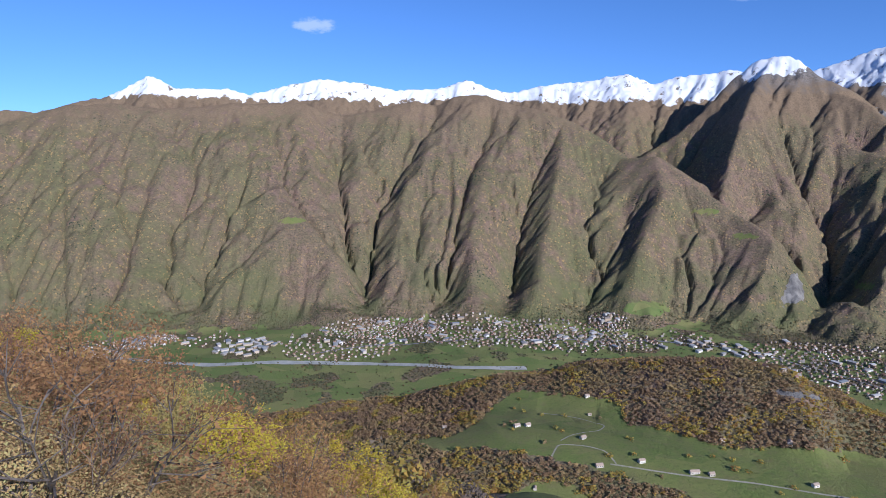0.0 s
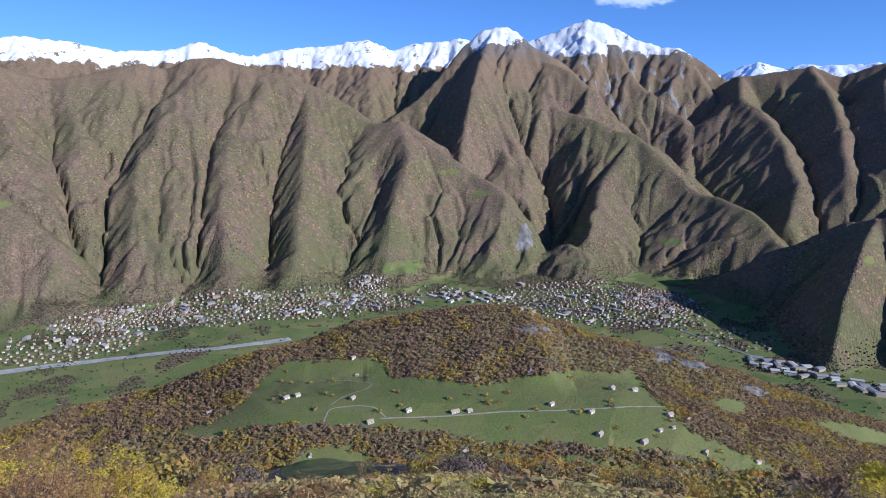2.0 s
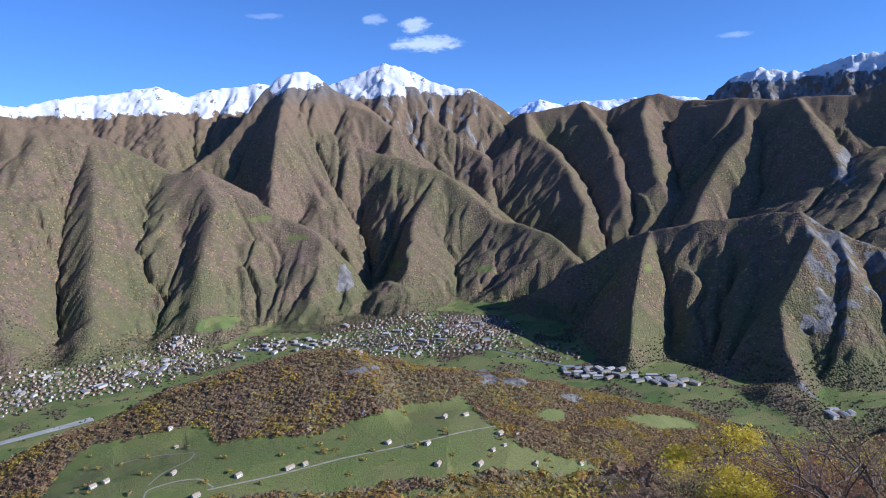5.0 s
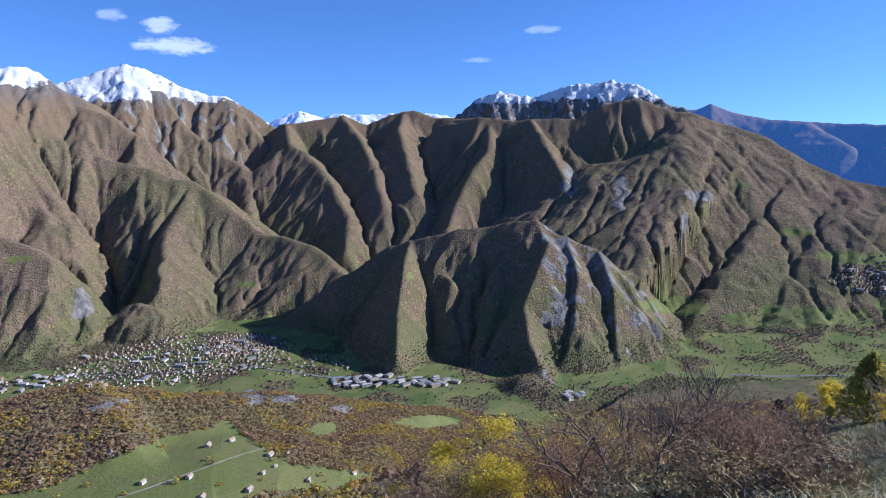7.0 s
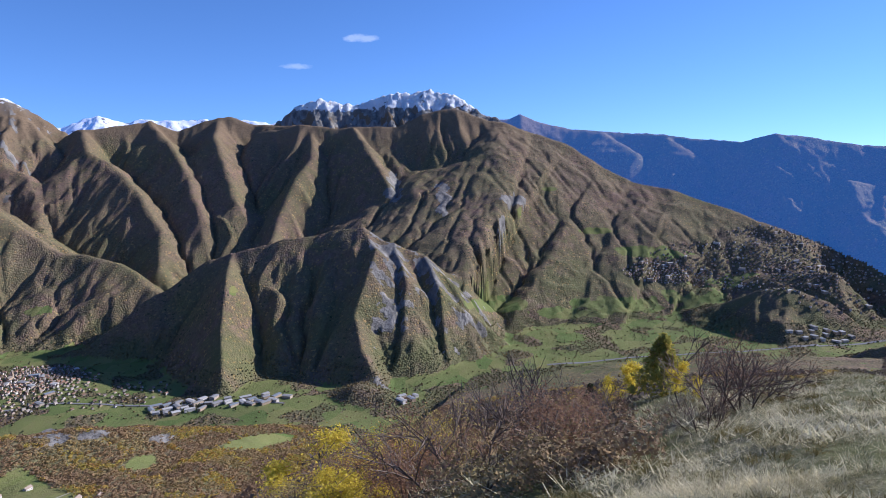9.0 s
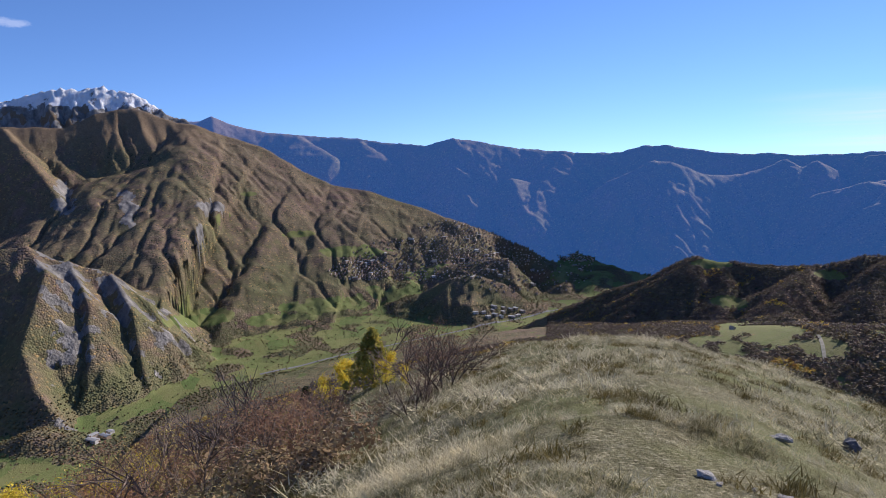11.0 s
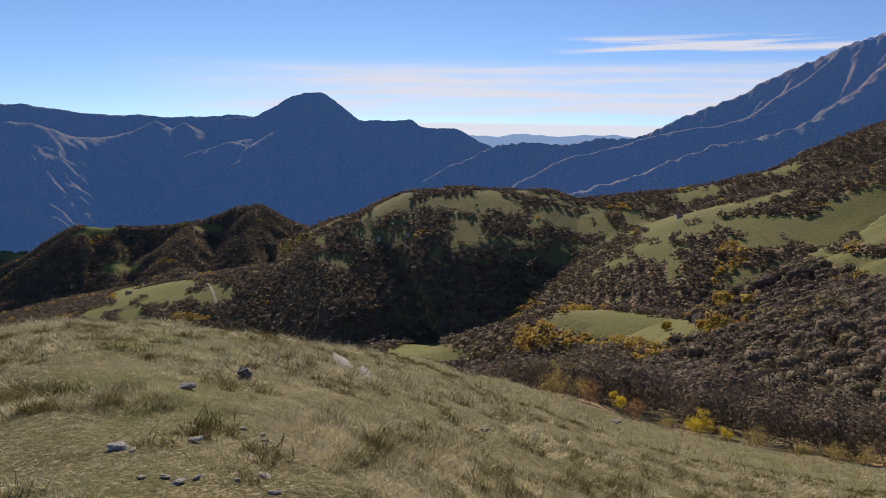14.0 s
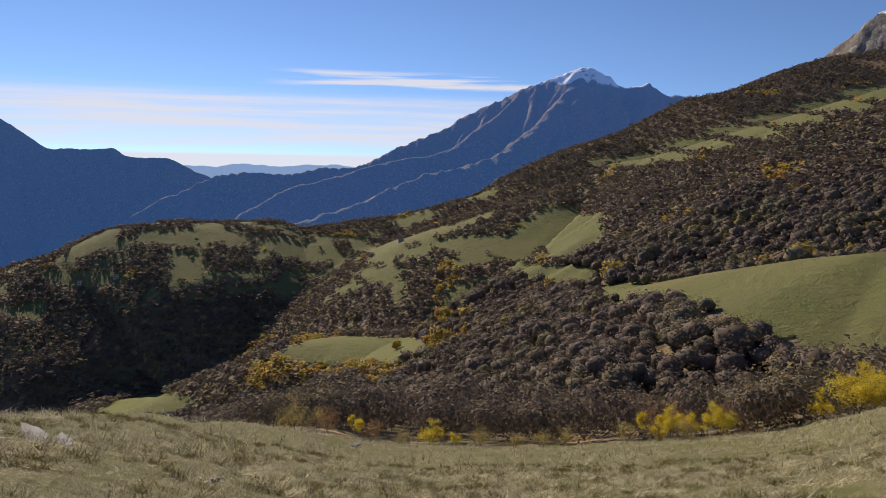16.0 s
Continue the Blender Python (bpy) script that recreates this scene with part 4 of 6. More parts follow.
def mesh_from(name, verts, faces, material, flat=True):
    me = bpy.data.meshes.new(name)
    verts, faces = np.asarray(verts, np.float32), np.asarray(faces, np.int32)
    n = faces.shape[1]
    me.vertices.add(len(verts))
    me.vertices.foreach_set("co", verts.ravel())
    me.loops.add(faces.size)
    me.loops.foreach_set("vertex_index", faces.ravel())
    me.polygons.add(len(faces))
    me.polygons.foreach_set("loop_start", np.arange(0, faces.size, n, dtype=np.int32))
    me.polygons.foreach_set("use_smooth", np.full(len(faces), not flat, bool))
    me.update(calc_edges=True)
    me.materials.append(material)
    return me


def part(name, data, parent, label=""):
    ob = new(name, data)
    ob.parent = parent
    return tagged(ob, label)


def foliage(name, colors, spread=0.0045, relief=0.0, shine=0.1, sheer=0.45, vary=0.7, sharp=0.2):
    """Leaves whose tone changes from piece to piece and, slowly, from place to place. colors: (share, colour) from 0 up."""
    m = Nodes(name)
    info = m.tree.nodes.new("ShaderNodeNewGeometry")
    value = m.math("ADD", m.math("MULTIPLY", info.outputs["Random Per Island"], vary), m.ramp(m.noise(spread, 4), 0.5 - sharp, 0.5 + sharp, 0.15 - 0.3 * vary, 1.0 - 0.85 * vary))
    ramp = m.tree.nodes.new("ShaderNodeValToRGB")
    m.tree.links.new(value, ramp.inputs[0])
    e = ramp.color_ramp.elements
    e[0].position, e[0].color = colors[0][0], (*colors[0][1], 1)
    e[1].position, e[1].color = colors[-1][0], (*colors[-1][1], 1)
    for share, color in colors[1:-1]:
        k = e.new(share)
        k.color = (*color, 1)
    color = m.mix(m.ramp(m.noise(1.3, 3), 0.35, 0.7, 0.0, 0.3), ramp.outputs[0], (0.05, 0.04, 0.025))
    normal = m.bump(m.noise(0.7, 5, 0.7), relief) if relief else None
    material = m.done(color, 0.85, normal, shine)
    if sheer:
        through_leaf = m.tree.nodes.new("ShaderNodeBsdfTranslucent")
        m.tree.links.new(color, through_leaf.inputs[0])
        blend = m.tree.nodes.new("ShaderNodeMixShader")
        blend.inputs[0].default_value = sheer
        m.tree.links.new(m.bsdf.outputs[0], blend.inputs[1])
        m.tree.links.new(through_leaf.outputs[0], blend.inputs[2])
        m.tree.links.new(blend.outputs[0], m.tree.nodes["Material Output"].inputs[0])
    return material


WOOD_BROWN = foliage("autumn_woods", [(0.0, (0.12, 0.10, 0.092)), (0.3, (0.175, 0.138, 0.118)), (0.55, (0.20, 0.158, 0.12)), (0.8, (0.19, 0.175, 0.105)), (0.93, (0.24, 0.19, 0.09)), (1.0, (0.38, 0.29, 0.09))], spread=0.03, sheer=0.2, vary=0.42)
WOOD_RUST = foliage("rust_woods", [(0.0, (0.19, 0.135, 0.095)), (0.3, (0.28, 0.19, 0.115)), (0.55, (0.33, 0.22, 0.115)), (0.8, (0.31, 0.245, 0.11)), (1.0, (0.44, 0.31, 0.11))], spread=0.012, sheer=0.25, vary=0.3)
WOOD_GOLD = foliage("golden_woods", [(0.0, (0.28, 0.17, 0.08)), (0.3, (0.42, 0.23, 0.07)), (0.5, (0.52, 0.37, 0.08)), (0.7, (0.42, 0.37, 0.10)), (1.0, (0.68, 0.52, 0.06))], spread=0.09, vary=0.3)
WOOD_DARK = foliage("valley_trees", [(0.0, (0.10, 0.12, 0.065)), (0.4, (0.15, 0.16, 0.08)), (0.7, (0.21, 0.18, 0.10)), (1.0, (0.31, 0.22, 0.10))], sheer=0.5, vary=0.4)

shape_rng = np.random.default_rng(21)


def blob(rings=2, sides=6, rough=0.22):
    """An uneven crown about 1 wide and 1 high, standing on 0."""
    v = [(0, 0, 0.06)]
    for k in range(rings):
        h = (k + 0.75) / (rings + 0.55)
        wide = 0.5 * math.sin(math.pi * (0.20 + 0.60 * h)) ** 0.7
        for s in range(sides):
            a = 2 * math.pi * (s + 0.5 * k + shape_rng.uniform(-.25, .25)) / sides
            q = wide * (1 + shape_rng.uniform(-rough, rough))
            v.append((q * math.cos(a), q * math.sin(a), h + shape_rng.uniform(-.09, .09)))
    v.append((shape_rng.uniform(-.12, .12), shape_rng.uniform(-.12, .12), 0.97))
    f, top = [], len(v) - 1
    for s in range(sides):
        n = (s + 1) % sides
        f.append((0, 1 + n, 1 + s))
        for k in range(rings - 1):
            a, b, c, d = 1 + k * sides + s, 1 + k * sides + n, 1 + (k + 1) * sides + s, 1 + (k + 1) * sides + n
            f += [(a, b, d), (a, d, c)]
        f.append((1 + (rings - 1) * sides + s, 1 + (rings - 1) * sides + n, top))
    return np.array(v), np.array(f)


def puff(count, size):
    """A domed crown of leaf clumps that face outwards, with gaps and an uneven outline, 1 wide and 1 high."""
    lobe = shape_rng.uniform(0, 6.28, 4)
    vs = []
    for _ in range(count):
        a, h = shape_rng.uniform(0, 6.283), shape_rng.uniform(-0.75, 1.0)
        q = math.sqrt(1 - h * h)
        d = np.array((q * math.cos(a), q * math.sin(a), h))
        rad = (0.92 + 0.16 * math.sin(2 * a + lobe[0]) + 0.13 * math.sin(4 * a + 3 * h + lobe[1]) + 0.12 * math.sin(5 * h + lobe[2])) * shape_rng.uniform(0.62, 1.06)
        n = d + shape_rng.normal(0, 0.38, 3)
        n /= np.linalg.norm(n)
        u = np.cross(n, (0.3, 0.5, 0.81))
        u /= np.linalg.norm(u) + 1e-9
        w = np.cross(n, u)
        c = d * (0.5, 0.5, 0.47) * rad + (0, 0, 0.5)
        t0 = shape_rng.uniform(0, 6.283)
        for k in range(3):
            s = t0 + 2.094 * k + shape_rng.uniform(-0.5, 0.5)
            vs.append(c + (u * math.cos(s) + w * math.sin(s)) * size * shape_rng.uniform(0.7, 1.4))
    return np.array(vs), np.arange(count * 3).reshape(-1, 3)


def scatter(templates, x, y, z, wide, high, turn):
    """One mesh's arrays from many small shapes."""
    vs, fs, base = [], [], 0
    pick = np.arange(len(x)) % len(templates)
    for k, (v, f) in enumerate(templates):
        m = pick == k
        n = int(m.sum())
        if not n:
            continue
        c, s = np.cos(turn[m])[:, None], np.sin(turn[m])[:, None]
        px = (v[None, :, 0] * c - v[None, :, 1] * s) * wide[m][:, None] + x[m][:, None]
        py = (v[None, :, 0] * s + v[None, :, 1] * c) * wide[m][:, None] + y[m][:, None]
        pz = v[None, :, 2] * high[m][:, None] + z[m][:, None]
        vs.append(np.stack([px, py, pz], -1).reshape(-1, 3))
        fs.append((f[None] + (np.arange(n) * len(v))[:, None, None] + base).reshape(-1, 3))
        base += n * len(v)
    return np.concatenate(vs), np.concatenate(fs)


# ground hidden behind nearer slopes carries no trees that matter
lift = np.degrees(np.arctan2(gz - 1.65 + 14, np.maximum(gr, 1))).reshape(NA, NR)
top = np.maximum.accumulate(gel.reshape(NA, NR), axis=1)
open_view = np.max([np.roll(lift > top, k, axis=0) for k in range(-4, 5)], axis=0).ravel().astype(np.float32)


def crown(rings, sides, count, size):
    """A rounded crown: a solid, uneven dome with leaf clumps standing out of it."""
    (v, f), (u, h) = blob(rings, sides, 0.2), puff(count, size)
    return np.concatenate([v * (0.76, 0.76, 0.86), u]), np.concatenate([f, h + len(v)])


far_trees = [blob(1, 5, 0.3) for _ in range(6)]
mid_trees = [puff(17, 0.21) for _ in range(14)]
near_trees = [crown(2, 6, 66, 0.08) for _ in range(12)]
close_trees = [crown(2, 8, 180, 0.05) for _ in range(10)]
edge_trees = [puff(380, 0.042) for _ in range(8)]


def jitter_grid(half, step, seed):
    g = np.random.default_rng(seed)
    n = int(2 * half / step)
    i, j = np.meshgrid(np.arange(n), np.arange(n))
    x = (i.ravel() + g.uniform(0, 1, n * n)) * step - half
    y = (j.ravel() + g.uniform(0, 1, n * n)) * step - half
    return x, y


def in_view(x, y):
    a = np.degrees(np.arctan2(x, y))
    a = np.where(a < -38, a + 360, a)
    return (a > -36.5) & (a < 212.5), a


x, y = jitter_grid(520, 6.6, 31)
x2, y2 = jitter_grid(2600, 7.6, 32)
far = np.hypot(x2, y2) > 520
x, y = np.concatenate([x, x2[far]]), np.concatenate([y, y2[far]])
r = np.hypot(x, y)
seen, a = in_view(x, y)
keep = seen & (r > np.where(a < 140, 76, 105)) & (r < np.where((a > 110) & (a < 142), 2550, 1650))
x, y, r, a = x[keep], y[keep], r[keep], a[keep]
cover = sample(grass, x, y) + 0.25 * fbm(x / 25, y / 25, 2, 171)
lone = np.random.default_rng(33).uniform(0, 1, len(x))
keep = (sample(open_view, x, y) > 0.5) & (sample(dry, x, y) < 0.5) & ((cover < 0.45) | ((lone < 0.006) & (a > 138) & (a < 192)) | ((lone < 0.014) & (a > 3) & (a < 54))) & ~((gz.min() + 45 > ground(x, y)))
keep &= ~((sample(rockf, x, y) > 0.45) & (lone > 0.15))
keep &= ~((a > 4) & (a < 19) & (r < 440))
x, y, r, a = x[keep], y[keep], r[keep], a[keep]
z = ground(x, y)
g = np.random.default_rng(35)
sight = np.degrees(np.arctan2(z - 1.65, r))
glade = np.exp(-((a - 167) / 7.5) ** 2 - ((sight + 19.5) / 2.2) ** 2)
gold = (fbm(x / 70, y / 70, 3, 181) + g.normal(0, 0.07, len(x)) + 0.10 * smooth(1000, 850, r) * (a < 60) - 0.28 * (a > 138) - 0.2 * ((a > 148) & (r < 300)) - 0.14 * ((a > 132) & (a < 160)) - 0.25 * ((a > 108) & (a < 142) & (r > 900)) + 0.8 * glade + 0.16 * ((a < 52) & (r < 560)) + 0.45 * np.where(a > 138, 0.35, 1.0) * smooth(0.1, 0.4, cover[keep])) > 0.2
high = g.uniform(4.4, 7.4, len(x)) * np.where(r > 520, 1.0, np.where(a > 140, 1.0, 0.95)) * np.where(g.uniform(0, 1, len(x)) < 0.12, 1.35, 1.0)
high = high * np.where((a > -3) & (a < 52) & (r < 420), 0.6, 1.0)
high = high * np.where(r < 520, 1.3, 1.0)
wide = high * np.where(r < 520, g.uniform(1.0, 1.3, len(x)), g.uniform(1.25, 1.7, len(x)))
turn = g.uniform(0, 6.28, len(x))
for name, inner, outer, golden, kit, label in (
        ("woodland", 520, 2600, False, mid_trees, "grey-brown autumn woods on the slopes"),
        ("rust_woodland", 0, 2000, False, mid_trees, "rust and ochre autumn woods round a high meadow"),
        ("woodland", 520, 2600, True, mid_trees, "golden autumn woods along the meadows"),
        ("woodland", 300, 520, False, near_trees, "grey-brown autumn woods on the middle slopes"),
        ("woodland", 300, 520, True, near_trees, "yellow and orange autumn woods on the middle slopes"),
        ("woodland", 175, 300, False, close_trees, "soft brown autumn woods round a meadow"),
        ("woodland", 175, 300, True, close_trees, "yellow and orange autumn trees round a meadow"),
        ("woodland", 0, 175, False, edge_trees, "grey-brown autumn trees below the hilltop"),
        ("woodland", 0, 175, True, edge_trees, "yellow and orange autumn trees below the hilltop")):
    m = (r >= inner) & (r < outer) & (gold == golden) & (((a < 75) & (r > 300)) == (name == "rust_woodland") if not golden else True)
    v, f = scatter(kit, x[m], y[m], z[m] - 0.4, wide[m], high[m], turn[m])
    tagged(new(name, mesh_from(name, v, f, WOOD_GOLD if golden else WOOD_RUST if name == "rust_woodland" else WOOD_BROWN, flat=False)), label, "woods", kind="stuff")

# hedges and copses on the valley floor
x, y = jitter_grid(4400, 13.5, 41)
r = np.hypot(x, y)
seen, a = in_view(x, y)
keep = seen & (r > 1500) & (r < np.where((a > 84) & (a < 140), 4400, 3300)) & (sample(open_view, x, y) > 0.5)
x, y, a = x[keep], y[keep], a[keep]
z = ground(x, y)
low = (z < FLOOR + 60) | np.isin(sample(gkind, x, y), ("valley", "terrace"))
strip = np.abs(perlin(x / 140, y / 140, 191)) < 0.02
keep = low & ((sample(grass, x, y) < 0.4) | (strip & (np.random.default_rng(43).uniform(0, 1, len(x)) < 0.8)) | (np.random.default_rng(44).uniform(0, 1, len(x)) < np.where((a > 84) & (a < 140), 0.14, 0.05)))
x, y, z = x[keep], y[keep], z[keep]
g = np.random.default_rng(45)
high = g.uniform(4, 7.5, len(x))
v, f = scatter(far_trees, x, y, z - 0.5, high * g.uniform(0.9, 1.3, len(x)), high, g.uniform(0, 6.28, len(x)))
tagged(new("hedgerow", mesh_from("hedgerow", v, f, WOOD_DARK, flat=False)), "dark green and brown hedges and copses between fields", "hedges", kind="stuff")

# ---- villages ----


def painted(name, colors, spread=40.0, rough=0.85):
    """Plain coats, one tone per house."""
    m = Nodes(name)
    info = m.tree.nodes.new("ShaderNodeNewGeometry")
    ramp = m.tree.nodes.new("ShaderNodeValToRGB")
    m.tree.links.new(info.outputs["Random Per Island"], ramp.inputs[0])
    ramp.color_ramp.interpolation = "CONSTANT"
    e = ramp.color_ramp.elements
    e[0].color = (*colors[0], 1)
    e[1].position, e[1].color = 1 - 1 / len(colors), (*colors[-1], 1)
    for k, color in enumerate(colors[1:-1], 1):
        e.new(k / len(colors)).color = (*color, 1)
    dirt = m.mix(m.ramp(m.noise(0.35, 5), 0.35, 0.75, 0.0, 0.35), ramp.outputs[0], (0.16, 0.14, 0.12))
    return m.done(dirt, rough, m.bump(m.noise(3.0, 4), 0.05), 0.2)


PLASTER = painted("plaster", [(0.55, 0.50, 0.44), (0.46, 0.39, 0.31), (0.68, 0.66, 0.62), (0.42, 0.33, 0.24), (0.34, 0.32, 0.29), (0.52, 0.44, 0.35)])
TILES = painted("roof_tiles", [(0.24, 0.14, 0.10), (0.30, 0.19, 0.14), (0.20, 0.17, 0.15), (0.27, 0.15, 0.10), (0.33, 0.29, 0.26)])
SHEET = painted("shed_roof", [(0.40, 0.40, 0.39), (0.30, 0.30, 0.30), (0.52, 0.51, 0.49), (0.24, 0.27, 0.31)])
STONE_WALL = painted("stone_walls", [(0.46, 0.42, 0.36), (0.55, 0.51, 0.45), (0.70, 0.67, 0.62)])
WHITEWASH = painted("whitewash", [(0.80, 0.78, 0.74), (0.74, 0.70, 0.63), (0.82, 0.81, 0.79)])
OLD_TILES = painted("weathered_tiles", [(0.36, 0.26, 0.19), (0.42, 0.33, 0.26), (0.33, 0.29, 0.26)])

BODY_F = [(0, 1, 5, 4), (1, 2, 6, 5), (2, 3, 7, 6), (3, 0, 4, 7)]


def house_arrays(x, y, z, long, wide, high, turn, pitch=0.36):
    """Walls with gables, and a roof that overhangs, for many houses at once."""
    n = len(x)
    hl, hw = long / 2, wide / 2
    rise = wide * pitch

    def corner(u, v, w):
        return np.stack([x + u * np.cos(turn) - v * np.sin(turn), y + u * np.sin(turn) + v * np.cos(turn), z + w], -1)
    o = 0.06 * wide
    walls = [corner(-hl, -hw, -4 + 0 * x), corner(hl, -hw, -4 + 0 * x), corner(hl, hw, -4 + 0 * x), corner(-hl, hw, -4 + 0 * x),
             corner(-hl, -hw, high), corner(hl, -hw, high), corner(hl, hw, high), corner(-hl, hw, high), corner(-hl, 0 * x, high + rise * 0.93), corner(hl, 0 * x, high + rise * 0.93)]
    wf = np.array([(0, 1, 5), (0, 5, 4), (1, 2, 6), (1, 6, 5), (2, 3, 7), (2, 7, 6), (3, 0, 4), (3, 4, 7), (4, 8, 7), (5, 6, 9)])
    t = 0.35
    e = rise * (hw + o) / hw - rise
    roof = [corner(-hl - o, -hw - o, high - e), corner(hl + o, -hw - o, high - e), corner(hl + o, 0 * x, high + rise), corner(-hl - o, 0 * x, high + rise), corner(-hl - o, hw + o, high - e), corner(hl + o, hw + o, high - e)]
    roof += [q + np.array([0, 0, t]) for q in roof]
    rf = np.array([(6, 7, 8), (6, 8, 9), (9, 8, 11), (9, 11, 10), (0, 2, 1), (0, 3, 2), (3, 5, 2), (3, 4, 5), (0, 1, 7), (0, 7, 6), (4, 10, 11), (4, 11, 5),
                   (0, 6, 9), (0, 9, 3), (3, 9, 10), (3, 10, 4), (1, 2, 8), (1, 8, 7), (2, 5, 11), (2, 11, 8)])

    def pack(corners, faces):
        v = np.stack(corners, 1).reshape(-1, 3)
        f = (faces[None] + (np.arange(n) * len(corners))[:, None, None]).reshape(-1, 3)
        return v, f
    return pack(walls, wf), pack(roof, rf)


def at_ground(az, el):
    """The place where a line of sight from the hilltop meets the ground."""
    i = int(np.clip(np.searchsorted(AZ, az), 0, NA - 1))
    row = gel.reshape(NA, NR)[i]
    best = np.maximum.accumulate(row)
    j = int(np.clip(np.searchsorted(best, el), 1, NR - 1))
    lo, hi = best[j - 1], best[j]
    t = 0.0 if hi - lo < 1e-6 else np.clip((el - lo) / (hi - lo), 0, 1)
    rr = RAD[j - 1] + t * (RAD[j] - RAD[j - 1])
    return bearing(az, rr)


def village(name, label, clusters, seed, sheds=0.05):
    g = np.random.default_rng(seed)
    px, py, big = [], [], []
    for az, el, daz, down, count, gap in clusters:
        cx, cy = at_ground(az, el)
        tries = 0
        while count and tries < 6000:
            tries += 1
            u, v = g.uniform(-1, 1, 2)
            if u * u + v * v > 1 or g.uniform() < 0.5 * (u * u + v * v):
                continue
            qx, qy = at_ground(az + u * daz, el + v * down)
            if sample(gkind, np.array([qx]), np.array([qy]))[0] in ("hills", "far_hills", "lion"):
                continue
            if px and np.min(np.hypot(np.array(px) - qx, np.array(py) - qy)) < gap:
                continue
            px.append(qx)
            py.append(qy)
            big.append(g.uniform() < sheds)
            count -= 1
    x, y, big = np.array(px), np.array(py), np.array(big)
    z = ground(x, y)
    n = len(x)
    grid = np.arctan2(perlin(x / 400, y / 400, 3), perlin(x / 400, y / 400, 7)) * 0.5 + 0.5 * np.pi * g.integers(0, 2, n) + g.normal(0, 0.12, n)
    long = np.where(big, g.uniform(18, 34, n), g.uniform(6, 10, n))
    wide = np.where(big, g.uniform(11, 18, n), g.uniform(5.5, 8, n))
    high = np.where(big, g.uniform(6, 9, n), g.choice([3.0, 3.5, 4.5, 6.0], n))
    town = tagged(new(name), label, "village", kind="stuff")
    for is_big in (False, True):
        m = big == is_big
        if not m.any():
            continue
        (wv, wf), (rv, rf) = house_arrays(x[m], y[m], z[m], long[m], wide[m], high[m], grid[m], 0.10 if is_big else 0.36)
        part("walls", mesh_from("walls", wv, wf, PLASTER), town)
        part("roofs", mesh_from("roofs", rv, rf, SHEET if is_big else TILES), town)
    h = g.uniform(3.5, 7.5, 2 * n)
    tx, ty = np.repeat(x, 2) + g.normal(0, 13, 2 * n), np.repeat(y, 2) + g.normal(0, 13, 2 * n)
    tv, tf = scatter(far_trees, tx, ty, ground(tx, ty) - 0.5, h * g.uniform(0.9, 1.3, 2 * n), h, g.uniform(0, 6.28, 2 * n))
    tagged(new("garden_trees", mesh_from("garden_trees", tv, tf, WOOD_DARK, flat=False)), "small garden trees between village houses", "trees", kind="stuff")
    return x, y


TOWNS = [
    village("town", "dense valley town of pale houses with brown roofs", [(36.5, -17.3, 9, 1.9, 560, 15), (41.0, -16.7, 3.2, 0.9, 170, 12), (31, -17.3, 4.5, 1.4, 100, 20), (47, -19.0, 4, 0.9, 45, 20)], 51, 0.04),
    village("village", "long village of cream houses along the valley edge", [(-5.5, -17.2, 5.5, 0.9, 240, 13), (-9, -18.2, 6, 1.2, 80, 20), (3, -17.3, 7, 1.5, 230, 15), (10, -17.5, 7, 1.4, 190, 16), (15.2, -16.0, 1.8, 0.8, 70, 12), (16, -17.6, 4, 0.8, 60, 16), (22, -16.8, 3, 0.6, 30, 18), (-9, -19, 5, 0.8, 50, 20)], 53, 0.05),
    village("old_village", "small old village of cream houses by the river", [(-25.5, -16.9, 2.6, 0.5, 130, 11), (-30, -16.8, 2.5, 0.5, 40, 16), (-20.5, -17.2, 3, 0.6, 25, 20)], 55, 0.05),
    village("factory_sheds", "pale grey factory sheds on the valley floor", [(-17.5, -18.2, 2.6, 0.7, 26, 30), (-29, -17.4, 2, 0.4, 10, 32), (24.5, -17.3, 3.5, 0.5, 18, 34), (52, -20.6, 3.5, 0.5, 20, 28), (57.5, -20.9, 3, 0.4, 12, 24), (71, -21.8, 1.2, 0.3, 4, 30), (105.5, -14.6, 2.5, 0.5, 14, 30)], 57, 1.0),
    village("terrace_town", "distant town of pale houses on a wooded terrace", [(94, -10.6, 3.6, 0.9, 190, 13), (99.5, -9.8, 8, 2.0, 330, 16), (104.5, -8.8, 6, 1.6, 190, 18), (101, -7.0, 2.5, 0.6, 60, 15)], 59, 0.03),
    village("far_village", "distant hamlets below dark hills", [(108, -10.8, 6, 2.2, 170, 20), (114, -8.6, 4, 1.2, 110, 18), (121, -7.9, 5, 0.8, 100, 16), (113, -9.3, 3, 0.7, 50, 16), (117.5, -9.0, 4, 0.9, 70, 16), (121, -8.3, 3, 0.5, 30, 16), (126, -7.7, 2.0, 0.5, 40, 15), (111, -5.2, 4, 1.0, 40, 18)], 61, 0.03),
]


